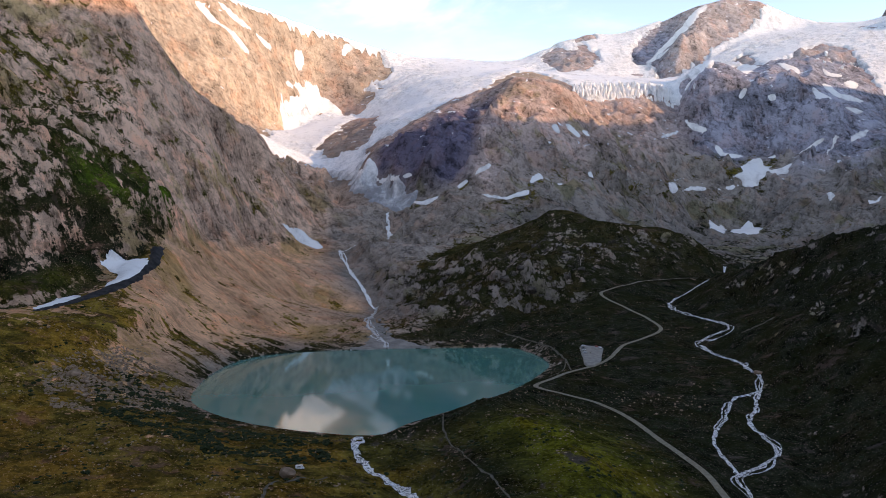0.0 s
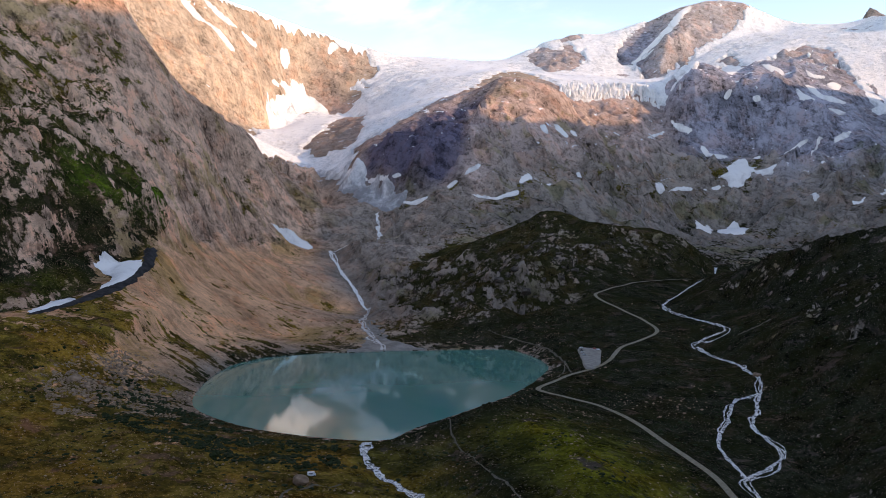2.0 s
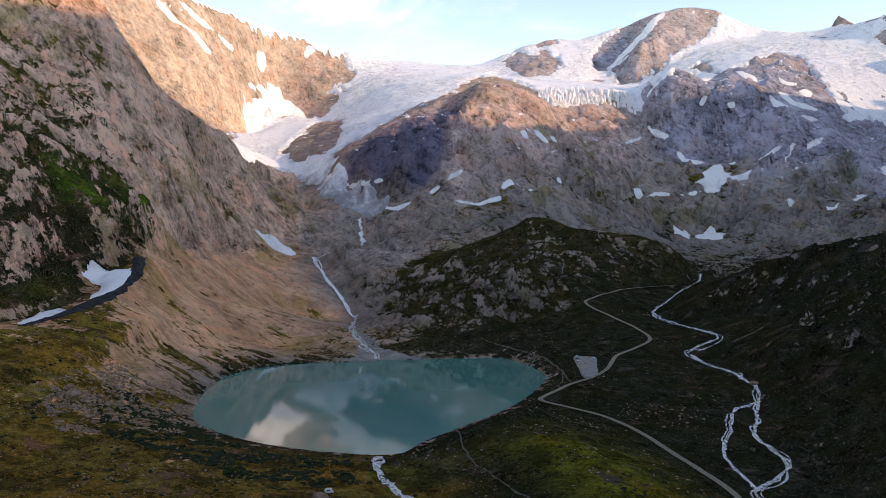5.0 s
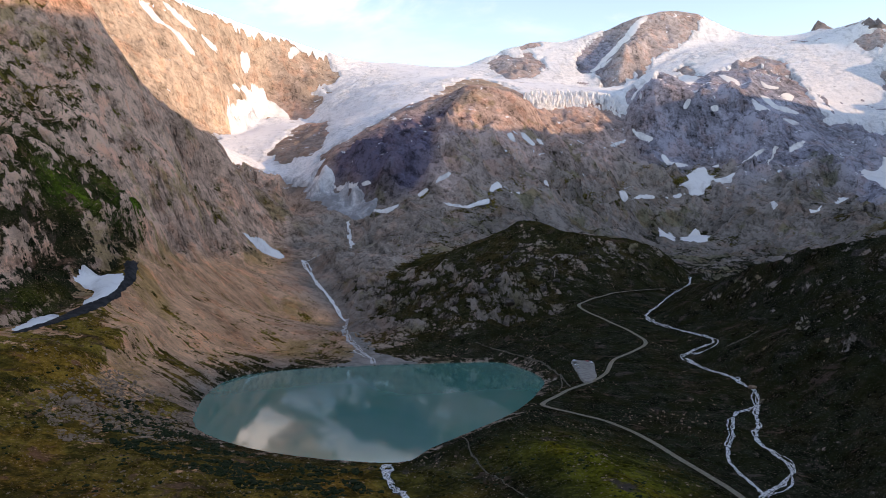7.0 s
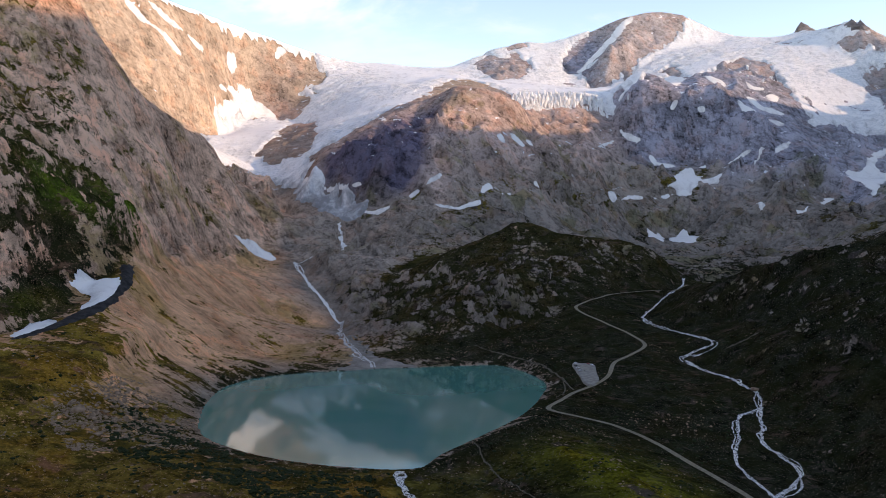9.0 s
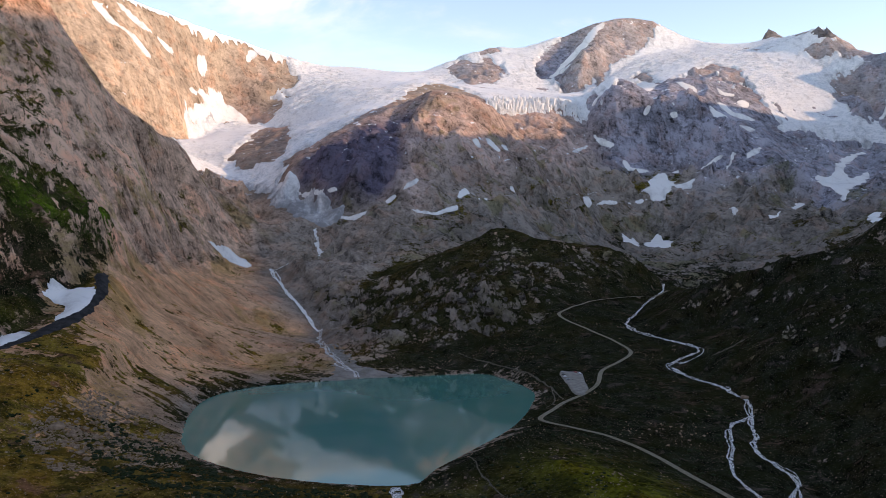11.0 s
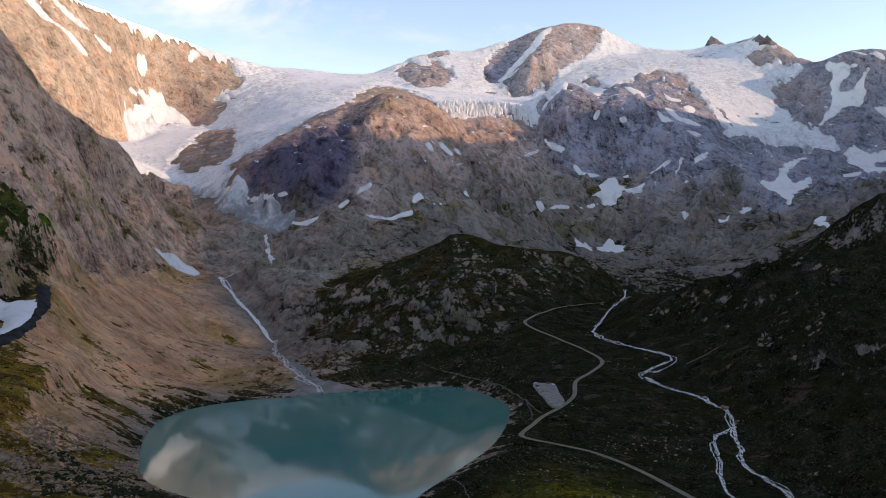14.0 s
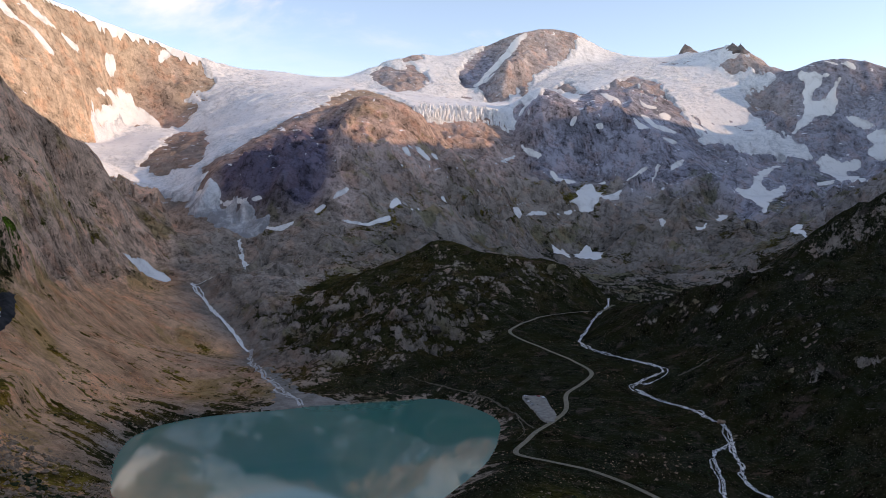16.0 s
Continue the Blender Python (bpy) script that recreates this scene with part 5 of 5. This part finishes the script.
put_boulder(*BIG_BOULDER, 11.0, "large pale angular boulder at the edge of a rock fall")
put_boulder(BIG_BOULDER[0] + 13, BIG_BOULDER[1] - 6, 6.0, "pale block lying beside the largest boulder")
put_boulder(*CAMP_BOULDER, 9.0, "large grey boulder in the turf near a parked camper van")
put_boulder(*RIVER_BOULDER, 8.0, "dark rounded boulder on the bank of the stream")


def spots(count, outline):
    p = np.array(outline)
    out = []
    while len(out) < count:
        x, y = dice.uniform(p[:, 0].min(), p[:, 0].max()), dice.uniform(p[:, 1].min(), p[:, 1].max())
        if inside(np.array(x), np.array(y), p) > 0:
            out.append((x, y))
    return out


for outline, count, low, high in zip(BOULDER_FIELDS, (150, 70, 45), (2.3, 1.8, 1.2), (6.0, 4.0, 3.0)):
    for x, y in spots(count, outline):
        put_boulder(x, y, low + (high - low) * dice.rand() ** 3, "angular grey-brown boulder of a rock fall on turf", "boulders of the rock fall")


def scatter(name, bodies, outline, count, low, high, test, look_of, label, category, sink=0.1):
    """Very many small things as one mesh."""
    p = np.array(outline, float)
    x, y = dice.uniform(p[:, 0].min(), p[:, 0].max(), count * 3), dice.uniform(p[:, 1].min(), p[:, 1].max(), count * 3)
    keep = (inside(x, y, p) > 0) & test(x, y)
    x, y = x[keep][:count], y[keep][:count]
    z = height(x, y)[0]
    size = low + (high - low) * dice.rand(len(x)) ** 4
    turn = dice.uniform(0, 2 * np.pi, len(x))
    co, faces, start = [], [], 0
    for k in range(len(x)):
        v, f = bodies[k % len(bodies)]
        c, s = np.cos(turn[k]) * size[k], np.sin(turn[k]) * size[k]
        co.append(np.c_[v[:, 0] * c - v[:, 1] * s + x[k], v[:, 0] * s + v[:, 1] * c + y[k], v[:, 2] * size[k] + z[k] - sink * size[k]])
        faces.append(f + start)
        start += len(v)
    ob = sheet(name, np.vstack(co), np.vstack(faces), {}, look_of)
    ob.data.polygons.foreach_set("use_smooth", np.zeros(len(ob.data.polygons), bool))
    return tagged(ob, label, category, kind="stuff")


def body(seed, flat=0.8, spiky=0.0):
    """A small lump of 20 faces."""
    rng = np.random.RandomState(seed)
    bm = bmesh.new()
    bmesh.ops.create_icosphere(bm, subdivisions=1, radius=0.5)
    v = np.array([u.co[:] for u in bm.verts]) * rng.uniform(0.7 - spiky, 1.15 + spiky, (12, 1)) * rng.uniform(0.8, 1.25, (1, 3)) * (1, 1, flat)
    f = np.array([[u.index for u in q.verts] for q in bm.faces])
    bm.free()
    return v, f


def away(x, y, points, far):
    c = np.array([p[:2] for p in points], float)
    c = spline(np.c_[c, np.zeros(len(c))], 12)[:, :2]
    return ((x[:, None] - c[:, 0]) ** 2 + (y[:, None] - c[:, 1]) ** 2).min(1) > far * far


def dry(x, y):
    clear = inside(x, y, shore[::3, :2]) < -2
    for course in (ROAD_UPPER, ROAD_LOWER):
        clear &= away(x, y, course, 6)
    for course in (RIVER_UPPER, RIVER_EAST, RIVER_WEST):
        clear &= away(x, y, course, 3)
    return clear


def on_turf(x, y):
    return dry(x, y) & (kind_of(x, y)[:, 1] > 0.30 + 0.4 * dice.rand(len(x))) & (grain(x / 38, y / 38, 2.0) + 0.5 * grain(x / 11, y / 11, 3.0) > 0.12)


def on_rubble(x, y):
    return dry(x, y) & (grain(x / 50, y / 50, 8.0) + 0.6 * grain(x / 14, y / 14, 1.0) > np.where(x > 150, 0.58, 0.14))


NEAR = [(-330, 420), (330, 420), (420, 760), (320, 1150), (-60, 1180), (-330, 1050), (-430, 760)]
STONES = [body(60 + k) for k in range(7)]
TUFTS = [body(80 + k, 0.62, 0.12) for k in range(7)]
scatter("loose_stones", STONES, NEAR, 14000, 0.35, 2.6, on_rubble, BOULDER, "loose pale stones strewn over turf and talus", "stones")
scatter("low_shrubs", TUFTS, NEAR, 9000, 0.9, 5.0, on_turf, SHRUB, "dark low alpine shrubs in dense patches", "shrubs", 0.05)
scatter("loose_stones", STONES, [(-345, 690), (-310, 812), (-225, 780), (-190, 690), (-215, 640), (-290, 600)], 5500, 0.7, 4.2, lambda x, y: dry(x, y) & (grain(x / 36, y / 26, 2.0) + 0.5 * grain(x / 11, y / 9, 4.0) > -0.05), BOULDER, "broken pale stones of a rock fall lying on turf", "stones")
scatter("low_shrubs", TUFTS, SHRUB_BAND, 5200, 1.8, 6.5, lambda x, y: dry(x, y) & (grain(x / 30, y / 16, 4.0) > -0.05), SHRUB, "dark low alpine shrubs in a dense band", "shrubs", 0.05)


# ---------------------------------------------------------------- outcrops and seracs
def crag(seed, tall):
    """A jointed block of rock or ice, cut by planes."""
    rng = np.random.RandomState(seed)
    bm = bmesh.new()
    bmesh.ops.create_icosphere(bm, subdivisions=3, radius=0.5)
    cuts = rng.normal(size=(14, 3)) * (1, 1, 0.55)
    cuts /= np.linalg.norm(cuts, axis=1, keepdims=True)
    depth = rng.uniform(0.20, 0.42, 14)
    for v in bm.verts:
        p = np.array(v.co)
        for c, d in zip(cuts, depth):
            over = p @ c - d
            if over > 0:
                p -= c * over * 0.95
        p += 0.02 * rng.normal(size=3)
        v.co = Vector(p * (1.2, 1.0, tall))
    me = bpy.data.meshes.new("crag")
    bm.to_mesh(me)
    bm.free()
    return me


CRAGS = [crag(300 + k, 0.75) for k in range(6)]
for me in CRAGS:
    me.materials.append(CRAG_ROCK)
SERACS = [crag(320 + k, 1.5) for k in range(6)]
for me in SERACS:
    me.materials.append(GLACIER_ICE)


def outcrops(name, owner, shapes, places, low, high, sink, label=""):
    for x, y in places:
        size = low + (high - low) * dice.rand() ** 2
        z = float(height(np.array([x]), np.array([y]))[0][0])
        ob = new(name, shapes[dice.randint(len(shapes))])
        ob.parent = owner
        ob.matrix_world = pose(x, y, z + sink * size, dice.uniform(-18, 18), dice.uniform(-18, 18), dice.uniform(0, 360)) @ Matrix.Diagonal((size, size * dice.uniform(0.6, 1.2), size * dice.uniform(0.5, 1.0), 1))
        if label:
            tagged(ob, label)


KNOLL_CRAGS = [(40, 1230), (150, 1190), (230, 1230), (260, 1340), (120, 1420), (30, 1480), (-40, 1400)]
HILL_CRAGS = [(350, 950), (430, 1030), (520, 930), (500, 760), (410, 640), (350, 700)]
outcrops("outcrop", bpy.data.objects["rocky_knoll"], CRAGS, spots(130, KNOLL_CRAGS), 5, 22, -0.24, "pale grey rock outcrop")
outcrops("outcrop", bpy.data.objects["hillside"], CRAGS, spots(60, HILL_CRAGS), 4, 15, -0.27, "grey rock outcrop")


def ice_front(owner, foot, lip):
    """Three ranks of leaning ice columns between the foot and the lip of a hanging glacier."""
    a, b = spline(foot, 8.0), spline(lip, 8.0)
    for rank in (0.08, 0.42, 0.76):
        for k in range(44):
            s = (k + dice.uniform(0, 1)) / 44
            low, high = a[int(s * (len(a) - 1))], b[int(s * (len(b) - 1))]
            c = low + (high - low) * rank
            tall, wide = dice.uniform(30, 44), dice.uniform(9, 15)
            ob = new("serac", SERACS[dice.randint(len(SERACS))])
            ob.parent = owner
            ob.matrix_world = pose(c[0] + dice.uniform(-4, 4), c[1] + dice.uniform(-5, 3), c[2] + dice.uniform(2, 9), dice.uniform(-4, 12), dice.uniform(-9, 9), dice.uniform(0, 360)) @ Matrix.Diagonal((wide, wide, tall / 1.5, 1))
            tagged(ob, "white ice tower")


ice_front(bpy.data.objects["glacier"], CLIFF_TOP, ICE_LIP)
outcrops("serac", bpy.data.objects["glacier.001"], SERACS, spots(45, ICE_FALL), 7, 15, 0.12, "white ice tower")


HORN_STONE = plain_material("horn_rock", (0.12, 0.105, 0.105), (0.27, 0.235, 0.225), 2.5, relief=0.1)
summit = bpy.data.objects["mountain.004"]
for k, (x, y, z, wide, tall) in enumerate(((1858, 3420, 1010, 105, 66), (1885, 3424, 1002, 90, 40), (1898, 3132, 964, 110, 46), (1918, 3110, 955, 90, 50), (1962, 3418, 1002, 100, 30))):
    me = crag(340 + k, 1.0)
    for v in me.vertices:  # drawn in to a point
        v.co.xy *= 1.05 - 1.5 * max(0.0, v.co.z + 0.15)
    me.materials.append(HORN_STONE)
    ob = new("rock_horn", me)
    ob.parent = summit
    ob.matrix_world = pose(x, y, z, 8 * k % 13, -9, 47 * k) @ Matrix.Diagonal((wide, wide * 0.8, tall * 1.3, 1))
    tagged(ob, "jagged grey rock horn")


# ---------------------------------------------------------------- parked vehicles
def part(name, bm, look_of, parent, label=""):
    me = bpy.data.meshes.new(name)
    bm.to_mesh(me)
    bm.free()
    me.materials.append(look_of)
    ob = new(name, me)
    ob.parent = parent
    if label:
        tagged(ob, label)
    return ob


def box(x0, x1, y0, y1, z0, z1, taper=0.0, edge=0.06):
    """A block with rounded edges, drawn in towards its top."""
    bm = bmesh.new()
    bmesh.ops.create_cube(bm, size=1.0)
    for v in bm.verts:
        t = 1 - taper * (v.co.z + 0.5)
        v.co = Vector(((x0 + x1) / 2 + v.co.x * (x1 - x0) * t, (y0 + y1) / 2 + v.co.y * (y1 - y0) * (1 - 0.5 * taper * (v.co.z + 0.5)), z0 + (v.co.z + 0.5) * (z1 - z0)))
    bmesh.ops.bevel(bm, geom=bm.edges[:], offset=edge, segments=2, affect="EDGES")
    return bm


def disc(x, y, z, radius, width):
    bm = bmesh.new()
    bmesh.ops.create_cone(bm, cap_ends=True, segments=16, radius1=radius, radius2=radius, depth=width, matrix=Matrix.Translation((x, y, z)) @ Matrix.Rotation(radians(90), 4, "X"))
    return bm


RUBBER = plain_material("tyre_rubber", (0.02, 0.02, 0.02), (0.035, 0.035, 0.035), 6.0, relief=0)
GLASS = plain_material("dark_car_glass", (0.015, 0.018, 0.02), (0.03, 0.034, 0.038), 2.0, 0.08, relief=0)
METAL = plain_material("wheel_metal", (0.35, 0.35, 0.36), (0.5, 0.5, 0.5), 5.0, 0.35, 0.9, 0)
LAMP = plain_material("lamp_glass", (0.5, 0.5, 0.48), (0.7, 0.7, 0.68), 3.0, 0.15, relief=0)
PAINT = {k: plain_material(k + "_car_paint", c, tuple(v * 1.15 for v in c), 1.5, 0.3, relief=0) for k, c in (("white", (0.7, 0.7, 0.7)), ("silver", (0.42, 0.43, 0.44)), ("dark", (0.03, 0.033, 0.04)), ("red", (0.32, 0.03, 0.025)))}


def car(colour, van=False):
    """A parked car, or a camper van, standing with its nose along x."""
    root = new("camper_van" if van else "car")
    long, wide, roof = (5.6, 2.05, 2.6) if van else (4.3, 1.75, 1.48)
    paint = PAINT[colour]
    part("body", box(-long / 2, long / 2, -wide / 2, wide / 2, 0.28, 1.15 if van else 0.86, 0.04), paint, root)
    if van:
        part("cabin", box(-long / 2 + 0.05, long / 2 - 0.9, -wide / 2, wide / 2, 1.1, roof, 0.06, 0.12), paint, root)
    else:
        part("cabin", box(-long * 0.40, long * 0.22, -wide * 0.46, wide * 0.46, 0.82, roof, 0.28, 0.10), paint, root)
    low, high = (1.35, 1.95) if van else (0.92, 1.30)
    for s in (-1, 1):
        y = s * wide * (0.494 if van else 0.425)
        part("side_window", box(-long * 0.30, long * 0.12, y - 0.03, y + 0.03, low, high, 0.12, 0.02), GLASS, root)
        part("headlight", box(long / 2 - 0.06, long / 2 + 0.02, s * wide * 0.36 - 0.14, s * wide * 0.36 + 0.14, 0.58, 0.74, 0, 0.02), LAMP, root)
        for x in (-long * 0.31, long * 0.31):
            wheel = part("wheel", disc(x, s * wide * 0.45, 0.33, 0.33, 0.22), RUBBER, root, "black rubber tyre")
            part("rim", disc(x, s * wide * 0.45 + s * 0.09, 0.33, 0.2, 0.06), METAL, wheel, "grey metal wheel rim")
    x = long / 2 - (0.88 if van else 1.32)
    part("windscreen", box(x - 0.05, x + 0.05, -wide * 0.38, wide * 0.38, low, high, 0.1, 0.02), GLASS, root)
    return root


heading = 18.0
for k, ((x, y), colour) in enumerate(zip(CARS, ("white", "dark", "white", "silver", "white", "red"))):
    vehicle = car(colour)
    z = float(levelled(np.array([x]), np.array([y]), np.array([5.0]))[0][0])
    vehicle.matrix_world = pose(x, y, z + 0.02, 0, 0, heading + (90 if k > 3 else 0) + 7 * k % 11)
    tagged(vehicle, colour + " car parked on the pale gravel", "car", "cars in the parking place")
van = car("white", True)
z = float(height(np.array([VAN[0]]), np.array([VAN[1]]))[0][0])
van.matrix_world = pose(VAN[0], VAN[1], z + 0.25, 0, 0, 8)
tagged(van, "white camper van parked on turf by the outlet stream", "camper van")
